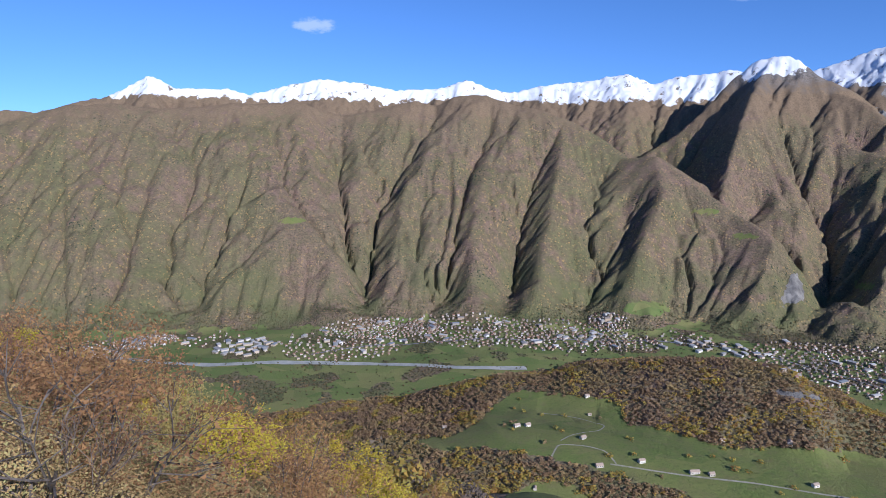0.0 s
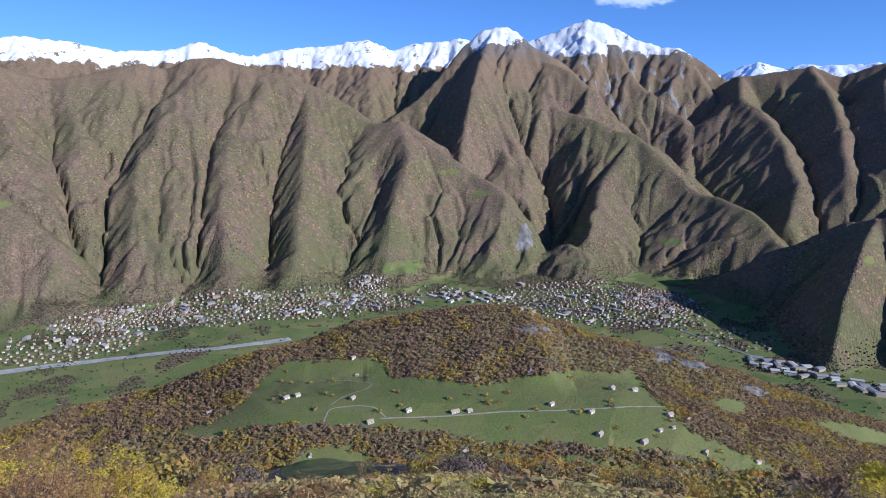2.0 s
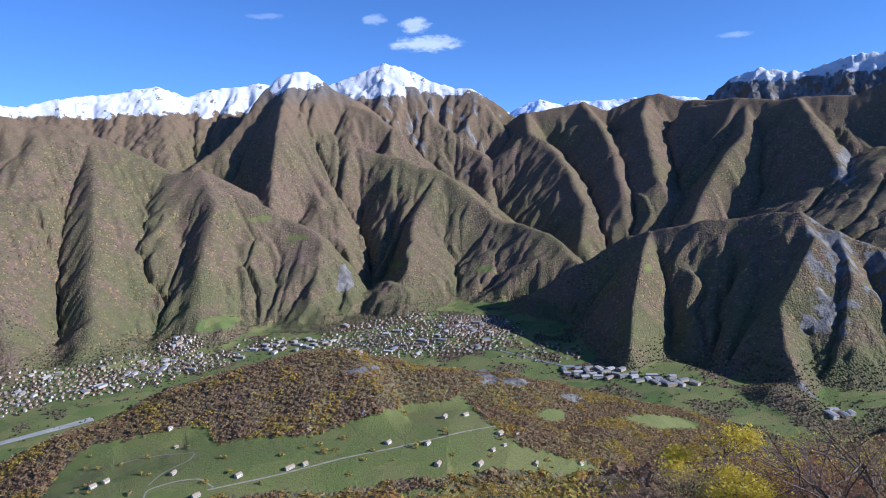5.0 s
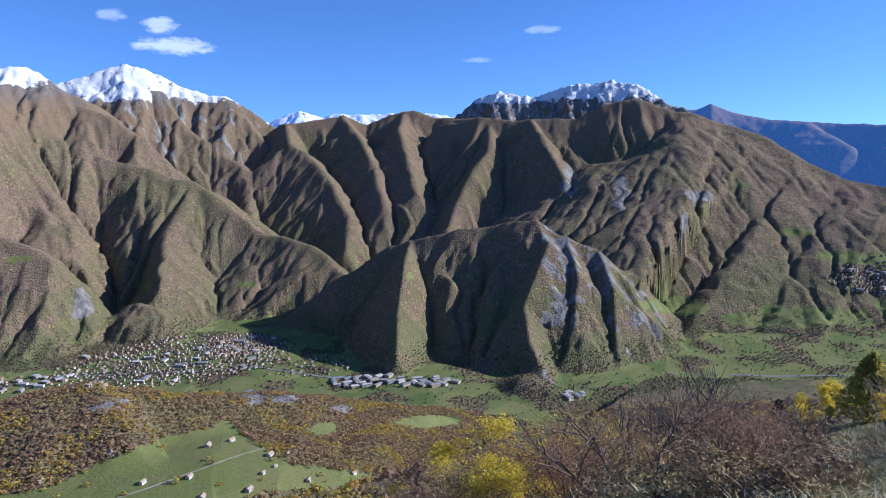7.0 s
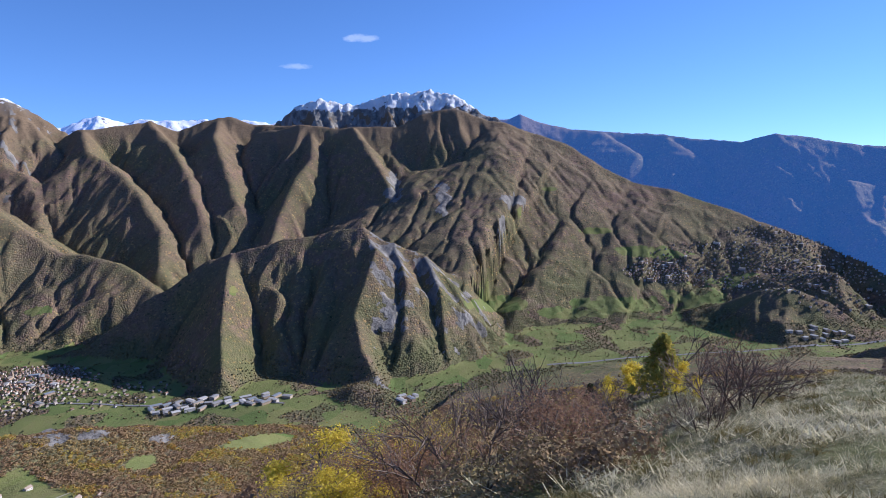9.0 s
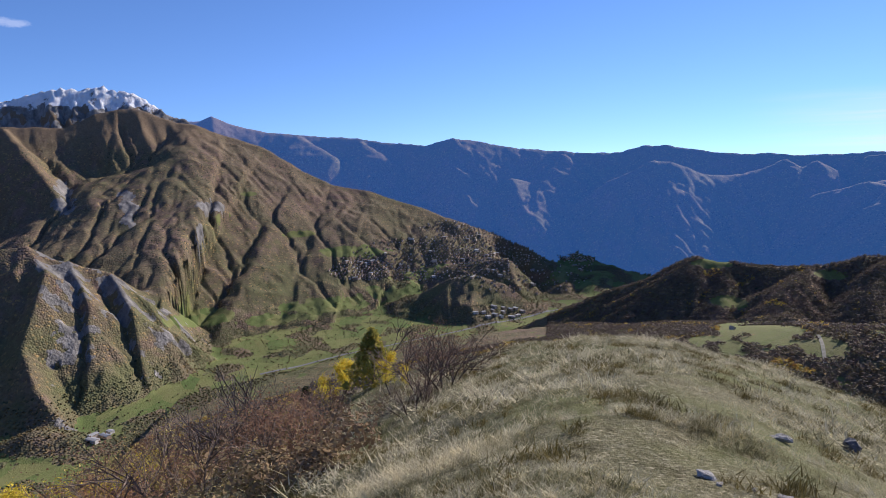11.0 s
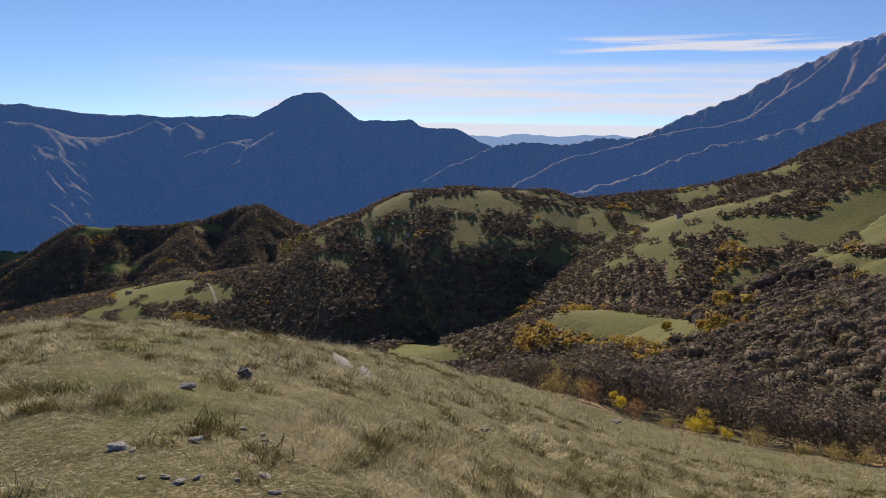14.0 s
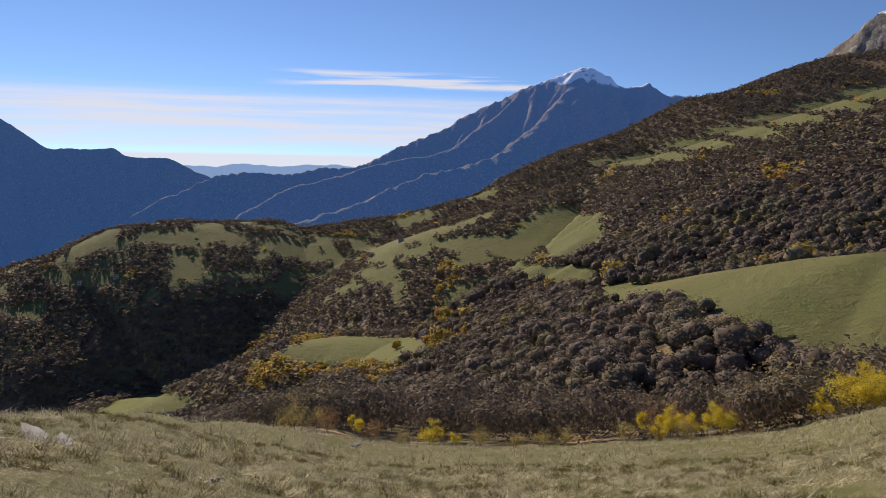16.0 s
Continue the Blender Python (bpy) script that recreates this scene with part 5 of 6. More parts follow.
def cabin(x, y, long, wide, high, turn, dark=False):
    z = float(ground(x, y)[0])
    long, wide, high = 0.85 * long, 0.85 * wide, 0.85 * high
    one = np.zeros(1)
    home = new("farmhouse")
    home.location = (x, y, z)
    (wv, wf), (rv, rf) = house_arrays(one, one, one, one + long, one + wide, one + high, one + radians(turn), 0.3)
    part("wall", mesh_from("wall", wv, wf, STONE_WALL if dark else WHITEWASH), home)
    part("roof", mesh_from("roof", rv, rf, OLD_TILES), home, "brown tiled roof")
    c, s = math.cos(radians(turn)), math.sin(radians(turn))
    # dark windows, set a little proud of the walls
    for u in (-0.28, 0.05, 0.3):
        for side in (-1, 1):
            uu, vv = u * long, side * wide / 2
            pane = part("window", WINDOW, home, "dark window")
            pane.matrix_local = Matrix.LocRotScale((uu * c - vv * s, uu * s + vv * c, 1.6), Euler((0, 0, radians(turn))), None)
    return tagged(home, "old stone farmhouse with a brown roof on grass" if dark else "pale farmhouse with a brown roof on a meadow", "house", "farmhouses on the meadow")


dark = Nodes("opening")
OPENING = dark.done((0.03, 0.028, 0.025), 0.5)
window_bm = bmesh.new()
bmesh.ops.create_cube(window_bm, size=1.0, matrix=Matrix.Diagonal((1.0, 0.1, 1.2, 1.0)))
WINDOW = bpy.data.meshes.new("window")
window_bm.to_mesh(WINDOW)
window_bm.free()
WINDOW.materials.append(OPENING)
for az, el, long, wide, high, turn, old in (
        (7.3, -25.35, 11, 8, 4.5, 20, False), (8.3, -25.25, 10, 8, 4.5, 25, False), (13.4, -25.85, 11, 7, 4, 35, True), (18.7, -27.1, 11, 7, 5, 15, False), (15.0, -27.9, 12, 8, 4, 10, True),
        (23.2, -27.2, 16, 7, 4, 5, True), (24.6, -27.1, 9, 7, 4, 5, True), (24.2, -30.5, 13, 8, 4.5, 30, False), (24.3, -31.1, 9, 7, 4, 40, True), (25.2, -24.4, 9, 7, 4, 10, False), (13.6, -22.4, 9, 7, 4, 10, False), (13.9, -23.9, 7, 5, 3, 0, True),
        (30.3, -23.6, 12, 8, 4.5, 60, False), (32.4, -26.2, 10, 7, 4.5, 15, False), (36.1, -26.5, 12, 7, 4, 20, False), (37.8, -24.4, 13, 9, 5, 30, True), (39.8, -24.3, 12, 8, 4.5, 0, False),
        (43.0, -25.9, 12, 9, 5, 10, False), (44.6, -26.0, 9, 7, 4, 20, False), (43.4, -26.8, 7, 5, 3, 0, False), (42.3, -27.2, 8, 6, 3.5, 10, False), (37.0, -28.2, 11, 8, 4, 25, True), (41.0, -28.3, 12, 8, 4.5, 15, True), (46.3, -28.3, 10, 7, 4, 30, True), (50.5, -28.1, 9, 6, 4, 0, False),
        (9.2, -30.2, 8, 5, 2.6, 78, True), (27, -30.9, 12, 8, 4.5, -20, False), (174.8, -16.95, 9, 6, 3.2, 70, True), (0.5, -25.7, 9, 6, 4, 0, False),
        (146.5, -11.1, 9, 7, 4, 10, False), (149.0, -11.3, 9, 6, 4, 30, True), (125.4, -15.0, 12, 8, 5, 10, True), (172.5, -8.8, 9, 7, 4, 20, True), (161.5, -11.6, 9, 6, 3.5, 60, True)):
    cabin(*at_ground(az, el), long, wide, high, turn, old)


def church(az, el):
    x, y = at_ground(az, el)
    home = new("church")
    home.location = (x, y, float(ground(x, y)[0]))
    one = np.zeros(1)
    (wv, wf), (rv, rf) = house_arrays(one, one, one, one + 24, one + 12, one + 11, one + 0.3, 0.4)
    part("nave", mesh_from("nave", wv, wf, PLASTER), home)
    part("roof", mesh_from("roof", rv, rf, TILES), home)
    (wv, wf), (rv, rf) = house_arrays(one + 14, one + 2, one, one + 6, one + 6, one + 27, one + 0.3, 1.0)
    part("tower", mesh_from("tower", wv, wf, PLASTER), home, "white bell tower")
    part("spire", mesh_from("spire", rv, rf, TILES), home)
    tagged(home, "white church with a bell tower among village roofs", "church")


church(-24.9, -16.7)
church(15.0, -15.9)
church(39.5, -16.4)

# ---- river, roads and tracks laid on the ground ----


def ribbon(name, label, sights, width, material, height, category):
    """A strip that follows the ground through places given by lines of sight."""
    pts = [at_ground(*q) for q in sights]
    line = []
    for p, q in zip(pts[:-1], pts[1:]):
        n = max(2, int(math.dist(p, q) / max(4.0, width * 0.6)))
        line += [(p[0] + (q[0] - p[0]) * k / n, p[1] + (q[1] - p[1]) * k / n) for k in range(n)]
    line = np.array(line + [pts[-1]])
    for _ in range(6):
        line[1:-1] = (line[:-2] + 2 * line[1:-1] + line[2:]) / 4
    d = np.gradient(line, axis=0)
    d /= np.linalg.norm(d, axis=1)[:, None] + 1e-9
    side = np.stack([-d[:, 1], d[:, 0]], 1) * width / 2 * (1 + 0.25 * perlin(line[:, 0] / 60, line[:, 1] / 60, 9)[:, None])
    v = []
    for off in (1, 0.5, 0, -0.5, -1):
        e = line + side * off
        v.append(np.column_stack([e, ground(e[:, 0], e[:, 1]) + height]))
    n = len(line)
    f = [(k * n + i, (k + 1) * n + i, (k + 1) * n + i + 1, k * n + i + 1) for k in range(4) for i in range(n - 1)]
    tagged(new(name, mesh_from(name, np.concatenate(v), f, material, flat=False)), label, category, kind="structure")


gravel = Nodes("river_gravel")
GRAVEL = gravel.done(gravel.mix(gravel.ramp(gravel.noise(0.03, 6), 0.35, 0.65), (0.42, 0.41, 0.38), (0.27, 0.29, 0.27)), 0.7, gravel.bump(gravel.noise(0.4, 4), 0.4))
track = Nodes("gravel_track")
TRACK = track.done(track.mix(track.ramp(track.noise(0.15, 5), 0.35, 0.65), (0.36, 0.34, 0.27), (0.25, 0.24, 0.17)), 0.9, track.bump(track.noise(2.0, 4), 0.1))
tar = Nodes("asphalt")
TAR = tar.done(tar.mix(tar.ramp(tar.noise(0.05, 4), 0.3, 0.7), (0.24, 0.24, 0.24), (0.17, 0.17, 0.17)), 0.85)
ribbon("river", "pale gravel river bed winding through the valley", [(-33, -17.6), (-28, -17.7), (-24, -18.8), (-20, -19.4), (-15, -19.6), (-10, -20.0), (-4, -20.3), (2, -20.6), (8, -20.4)], 30, GRAVEL, 1.2, "river")
ribbon("road", "grey valley road beside the villages", [(-12, -19.2), (-6, -18.6), (2, -18.2), (10, -17.9), (18, -17.3), (26, -17.0), (34, -18.0), (42, -18.6), (50, -20.3), (60, -21.4)], 11, TAR, 1.5, "road")
ribbon("road", "grey road crossing green valley fields", [(84, -18.9), (90, -18.1), (96, -17.2), (102, -16.2), (107, -15.2), (111, -14.2)], 12, TAR, 1.5, "road")
ribbon("track", "pale gravel farm track across the meadow", [(16.0, -27.6), (19.5, -27.6), (24, -27.4), (28, -27.0), (33, -26.6), (38, -25.9), (43, -25.2)], 3.4, TRACK, 0.25, "track")
ribbon("track", "pale footpath winding up the meadow", [(10.5, -27.8), (11.2, -26.5), (13.5, -26.4), (15.5, -26.6), (16.5, -27.5)], 2.6, TRACK, 0.25, "track")
ribbon("track", "narrow footpath bending over the upper meadow", [(9.6, -24.1), (12.5, -24.2), (15.4, -24.6), (14.8, -25.1), (12.5, -25.6), (11.4, -26.2)], 2.2, TRACK, 0.25, "track")
ribbon("track", "pale track climbing a pasture hill", [(132.2, -16.8), (131.9, -15.4), (131.2, -14.3), (130.2, -13.8)], 5, TRACK, 0.6, "track")

# ---- trees and bushes near the hilltop ----
LEAF_YELLOW = foliage("yellow_leaves", [(0.0, (0.52, 0.40, 0.03)), (0.4, (0.76, 0.60, 0.06)), (0.7, (0.84, 0.69, 0.08)), (1.0, (0.66, 0.62, 0.08))], 0.2)
LEAF_RUST = foliage("rust_leaves", [(0.0, (0.26, 0.14, 0.075)), (0.4, (0.42, 0.23, 0.10)), (0.75, (0.52, 0.31, 0.13)), (1.0, (0.62, 0.42, 0.15))], 0.2)
LEAF_DARK = foliage("dark_red_leaves", [(0.0, (0.18, 0.11, 0.085)), (0.5, (0.29, 0.17, 0.11)), (1.0, (0.40, 0.26, 0.15))], 0.2)
LEAF_OLIVE = foliage("olive_leaves", [(0.0, (0.36, 0.31, 0.11)), (0.5, (0.52, 0.43, 0.15)), (1.0, (0.66, 0.52, 0.18))], 0.2)
LEAF_PINE = foliage("green_needles", [(0.0, (0.22, 0.23, 0.055)), (0.5, (0.40, 0.38, 0.085)), (1.0, (0.62, 0.50, 0.10))], 0.2)
LEAF_SPRUCE = foliage("dark_needles", [(0.0, (0.025, 0.045, 0.022)), (1.0, (0.06, 0.08, 0.035))], 0.2)


def bark_material(name, light, dark):
    m = Nodes(name)
    return m.done(m.mix(m.ramp(m.noise(7.0, 5), 0.35, 0.65), dark, light), 0.9, m.bump(m.noise(25.0, 4), 0.02))


BARK = bark_material("grey_bark", (0.20, 0.17, 0.145), (0.09, 0.075, 0.06))
TWIG = bark_material("brown_twigs", (0.24, 0.19, 0.15), (0.10, 0.078, 0.06))
tree_rng = np.random.default_rng(77)


def tubes(segments, sides=3):
    """Tapered limbs: (start, end, radius at start, radius at end)."""
    vs, fs, base = [], [], 0
    for p, q, ra, rb in segments:
        p, q = np.array(p), np.array(q)
        d = (q - p) / (np.linalg.norm(q - p) + 1e-9)
        u = np.cross(d, (0.31, 0.87, 0.38))
        u /= np.linalg.norm(u) + 1e-9
        w = np.cross(d, u)
        for c, rad in ((p, ra), (q, rb)):
            for k in range(sides):
                a = 2 * math.pi * k / sides
                vs.append(c + rad * (math.cos(a) * u + math.sin(a) * w))
        for k in range(sides):
            n = (k + 1) % sides
            fs += [(base + k, base + n, base + sides + n), (base + k, base + sides + n, base + sides + k)]
        base += 2 * sides
    return np.array(vs), np.array(fs)


def grow(start, way, length, radius, level, fork, spread, out, tips):
    """Branches that fork and bend upwards."""
    p, steps = np.array(start, float), 2 if level else 1
    d = np.array(way, float)
    for k in range(steps):
        d = d + tree_rng.normal(0, 0.16, 3) + (0, 0, 0.08)
        d /= np.linalg.norm(d)
        q = p + d * length / steps
        out.append((p, q, radius * (1 - 0.3 * k / steps), radius * (1 - 0.3 * (k + 1) / steps)))
        p = q
    if level == 0:
        tips.append(p)
        return
    for _ in range(fork):
        w = d + tree_rng.normal(0, spread, 3)
        grow(p - d * length * tree_rng.uniform(0, 0.45), w / np.linalg.norm(w), length * tree_rng.uniform(0.5, 0.75), radius * 0.55, level - 1, fork, spread, out, tips)


def leaves(centres, count, loose, size):
    c = np.asarray(centres)[tree_rng.integers(0, len(centres), count)] + tree_rng.normal(0, 1, (count, 3)) * loose
    t = tree_rng.normal(0, 1, (count, 3, 3))
    t = t / np.linalg.norm(t, axis=2)[:, :, None] * tree_rng.uniform(size * 0.6, size * 1.2, (count, 1, 1))
    v = (c[:, None] + t).reshape(-1, 3)
    v[:, 2] = np.maximum(v[:, 2], 0.02)
    return v, np.arange(count * 3).reshape(-1, 3)


def plant(name, label, category, stems, height, leaf, count, size, fork=4, spread=0.45, level=2, loose=0.22, bark=BARK, lean=0.25, group=""):
    """A tree or bush about height metres high on an empty at its foot."""
    root = tagged(new(name), label, category, group)
    out, tips = [], []
    for s in range(stems):
        a = 6.283 * s / stems + tree_rng.uniform(-.4, .4)
        way = np.array((math.cos(a) * lean, math.sin(a) * lean, 1.0)) if stems > 1 else np.array((0.04, 0.02, 1.0))
        grow((0.06 * math.cos(a) * stems ** 0.5, 0.06 * math.sin(a) * stems ** 0.5, -0.25), way / np.linalg.norm(way), height * (0.48 if stems == 1 else 0.42), 0.02 * height / stems ** 0.5 + 0.012, level, fork, spread, out, tips)
    top = max(q[1][2] for q in out)
    k = height / top
    out = [(np.array(p) * k, np.array(q) * k, a, b) for p, q, a, b in out]
    v, f = tubes(out)
    part("trunk", mesh_from("trunk", v, f, bark), root, "bare grey branches")
    if count:
        mids = [np.array(q) for p, q, a, b in out if b < 0.012 * height] + [t * k for t in tips] * 2
        if stems > 2:
            top_r = height * 0.42
            for _ in range(60):
                q = tree_rng.normal(0, 0.5, 3)
                mids.append(np.array((q[0] * top_r, q[1] * top_r, height * (0.5 + 0.3 * q[2]))))
        v, f = leaves(mids, count, loose, size)
        part("crown", mesh_from("crown", v, f, leaf), root)
    return root


def conifer(name, label, height, wide, leaf, count, size):
    root = tagged(new(name), label, "tree")
    v, f = tubes([((0, 0, -0.3), (0.02, 0.03, height), 0.09, 0.015)], 6)
    part("trunk", mesh_from("trunk", v, f, BARK), root)
    h = tree_rng.uniform(0.04, 1, count) ** 0.8
    a = tree_rng.uniform(0, 6.283, count)
    lobes = 1 + 0.25 * np.sin(a * 3 + h * 9) + 0.15 * np.sin(a * 7 - h * 17)
    q = wide / 2 * (1 - h) ** 0.75 * lobes * tree_rng.uniform(0.45, 1.0, count) ** 0.5
    c = np.stack([q * np.cos(a), q * np.sin(a), h * height], 1)
    t = tree_rng.normal(0, 1, (count, 3, 3)) * size
    v = (c[:, None] + t).reshape(-1, 3)
    v[:, 2] = np.maximum(v[:, 2], 0.03)
    part("crown", mesh_from("crown", v, np.arange(count * 3).reshape(-1, 3), leaf), root)
    return root


GROUP = "bushes and trees below the hilltop"
KIT = {
    "yellow": [plant("birch_tree", "young tree with bright yellow autumn leaves", "tree", s, 4.0, LEAF_YELLOW, 5200, 0.092, fork=3, group=GROUP) for s in (1, 3, 2)],
    "rust": [plant("beech_bush", "bushy beech with rust-brown autumn leaves", "bush", s, 3.2, LEAF_RUST, 2800, 0.08, fork=3, spread=0.6, lean=0.5, group=GROUP) for s in (4, 5, 3)],
    "dark": [plant("bush", "dense bush with dark red-brown leaves", "bush", s, 2.8, LEAF_DARK, 2400, 0.072, fork=3, spread=0.6, lean=0.55, bark=TWIG, group=GROUP) for s in (5, 4)],
    "olive": [plant("hazel_bush", "thin bush with olive and yellow leaves", "bush", s, 3.0, LEAF_OLIVE, 2200, 0.075, fork=3, spread=0.5, lean=0.4, group=GROUP) for s in (4, 3)],
    "bare": [plant("bare_bush", "leafless bush of thin grey-brown twigs", "bush", s, 2.6, LEAF_DARK, 260, 0.06, fork=4, spread=0.6, lean=0.6, bark=TWIG, group=GROUP) for s in (6, 7, 5)],
    "grey": [plant("bare_tree", "leafless grey tree with fine branches", "tree", s, 4.6, LEAF_OLIVE, 90, 0.08, fork=4, spread=0.42, lean=0.3, group=GROUP) for s in (3, 4)],
}
KIT["pine"] = [conifer("pine_tree", "bushy green pine on dry grass", 4.2, 3.4, LEAF_PINE, 2600, 0.13)]
KIT["spruce"] = [conifer("spruce_tree", "small dark green spruce", 3.4, 1.7, LEAF_SPRUCE, 900, 0.11)]
FINE = {
    "yellow": [plant("birch_tree", "young tree with bright yellow autumn leaves", "tree", s, 4.0, LEAF_YELLOW, 4600, 0.075, fork=3, group=GROUP) for s in (1, 3)],
    "rust": [plant("beech_bush", "bushy beech with rust-brown autumn leaves", "bush", s, 3.2, LEAF_RUST, 4600, 0.068, fork=3, spread=0.6, lean=0.5, group=GROUP) for s in (4, 5)],
    "dark": [plant("bush", "dense bush with dark red-brown leaves", "bush", s, 2.8, LEAF_DARK, 4000, 0.06, fork=3, spread=0.6, lean=0.55, bark=TWIG, group=GROUP) for s in (5, 4)],
    "olive": [plant("hazel_bush", "thin bush with olive and yellow leaves", "bush", s, 3.0, LEAF_OLIVE, 4000, 0.063, fork=3, spread=0.5, lean=0.4, group=GROUP) for s in (4,)],
    "bare": [plant("bare_bush", "leafless bush of thin grey-brown twigs", "bush", s, 2.6, LEAF_DARK, 1500, 0.035, fork=5, spread=0.6, lean=0.6, bark=TWIG, group=GROUP) for s in (6, 5)],
}
BASE_H = {"yellow": 4.0, "rust": 3.2, "dark": 2.8, "olive": 3.0, "bare": 2.6, "grey": 4.6, "pine": 4.2, "spruce": 3.4}
used_kit = set()


def put_tree(kind, x, y, height, turn=None, broad=1.0):
    fine = kind in FINE and math.hypot(x, y) < 27
    kit = FINE[kind] if fine else KIT[kind]
    k = int(tree_rng.integers(0, len(kit)))
    ob = kit[k]
    turn = tree_rng.uniform(0, 6.283) if turn is None else turn
    s = height / BASE_H[kind]
    w = s * tree_rng.uniform(0.95, 1.2) * broad
    m = Matrix.LocRotScale((x, y, float(ground(x, y)[0]) - 0.03), Euler((0, 0, turn)), (w, w, s))
    if (kind, fine, k) in used_kit:
        c = copy_thing(ob, m)
        c.scale = (w, w, s)
    else:
        used_kit.add((kind, fine, k))
        ob.matrix_basis = m


def front_limit(az, r):
    """Nearer bushes stay below the trees that stand out behind them."""
    limit = 90.0
    for tree_az, tree_r, tree_h in OUTSTANDING:
        if r < tree_r - 1.5 and abs(az - tree_az) < math.degrees(0.55 * tree_h / tree_r):
            x, y = bearing(tree_az, tree_r)
            limit = min(limit, math.degrees(math.atan2(float(ground(x, y)[0]) + 0.12 * tree_h - 1.65, tree_r)))
    return limit


OUTSTANDING = [(-16.0, 30, 3.3), (-17.6, 33, 3.0), (-20.6, 40, 3.6), (-22.2, 42, 3.4), (-25.7, 58, 5.0), (-8.6, 52, 4.4), (-4.6, 38, 2.6), (63.4, 21, 2.7), (67.4, 24, 2.7), (65.0, 20, 1.8), (90.6, 46, 3.4), (93.9, 43, 4.0), (81.0, 39, 5.0)]


def top_limit(az):
    """Highest line of sight that bushes reach, by bearing."""
    if az < 46:
        return np.interp(az, [-38, -35, -33, -30, -26, -21.7, -15.6, -11.6, -8.5, -5.3, 0, 10, 46], [-13, -14.3, -15.9, -17.6, -20.0, -22.4, -25, -27.0, -29.0, -30.4, -31.5, -32.3, -32.3])
    return np.interp(az, [46, 52, 57, 62, 67, 72, 76, 80, 84, 91, 95, 101, 106], [-36, -32.5, -29.3, -27.2, -25.0, -22.9, -21.3, -20.2, -20.0, -20.4, -19.9, -19.6, -20])


# single trees that stand out: bearing, distance, height
for kind, az, r, h in (
        ("yellow", -16.0, 30, 3.3), ("yellow", -17.6, 33, 3.0), ("yellow", -20.6, 40, 3.6), ("yellow", -22.2, 42, 3.4), ("yellow", -18.2, 46, 3.4), ("yellow", -25.7, 58, 5.0), ("yellow", -8.6, 52, 4.4), ("yellow", -4.6, 38, 2.6), ("olive", -9.8, 56, 4.6), ("olive", -23.5, 24, 2.8), ("olive", -25.2, 26, 3.2), ("olive", -24.2, 20, 2.0), ("rust", -29.8, 26, 3.6), ("rust", -31.5, 22, 3.4), ("grey", -29.2, 11, 1.2), ("grey", -34.8, 7.2, 1.8), ("bare", -32.6, 7.6, 1.0), ("yellow", -20.2, 19, 1.5),
        ("yellow", 63.4, 21, 2.7), ("yellow", 67.4, 24, 2.7), ("yellow", 65.0, 20, 1.8), ("olive", 61.5, 20, 2.0), ("rust", 69.5, 22, 2.0), ("yellow", 71.2, 62, 4.0), ("yellow", 90.6, 46, 3.4), ("pine", 93.9, 43, 4.0), ("grey", 96.4, 52, 5.4), ("spruce", 87.8, 56, 3.3), ("yellow", 95.6, 27, 1.7), ("yellow", 76.5, 70, 3.6),
        ("grey", 80.5, 38, 5.0), ("grey", 82.3, 40, 5.2), ("grey", 79.2, 41, 4.6), ("grey", 83.6, 43, 4.4), ("bare", 98.5, 20, 2.2), ("bare", 100.6, 19, 1.9), ("bare", 99.4, 23, 2.2), ("grey", 89.8, 24, 2.0), ("grey", 88.0, 22, 1.8), ("bare", 101.8, 21, 1.6), ("yellow", 74.5, 40, 2.2),
        ("yellow", 194.8, 96, 4.6), ("olive", 193.2, 97, 3.4), ("yellow", 197.4, 97, 5.2), ("olive", 198.2, 95, 3.6), ("yellow", 199.6, 99, 4.4), ("yellow", 201.2, 99, 5.0), ("rust", 196.8, 101, 5.6), ("yellow", 169.2, 96, 3.6), ("rust", 170.2, 97, 3.0), ("olive", 163.2, 82, 4.8), ("yellow", 175.6, 98, 4.2), ("olive", 180.3, 98, 3.4), ("olive", 188.0, 99, 3.2), ("yellow", 178.0, 98, 2.4), ("olive", 186.2, 98, 3.0),
        ("yellow", 210.6, 104, 7.5), ("yellow", 211.8, 108, 7.0), ("rust", 205.4, 112, 7.0), ("rust", 202.8, 108, 5.0), ("yellow", 208.6, 105, 5.0), ("grey", 207.4, 108, 6.0), ("grey", 204.0, 106, 6.0), ("grey", 200.2, 105, 5.5), ("grey", 209.4, 96, 3.4), ("rust", 166.0, 94, 3.4), ("olive", 183.5, 97, 2.6), ("olive", 172.9, 97, 2.4), ("grey", 161.0, 78, 3.6), ("grey", 165.0, 88, 3.2), ("spruce", 149.8, 70, 2.6)):
    put_tree(kind, *bearing(az, r), h * (0.9 if r > 80 else 1.0), broad=1.45 if kind == "yellow" and r < 60 and az < 80 else 1.0)

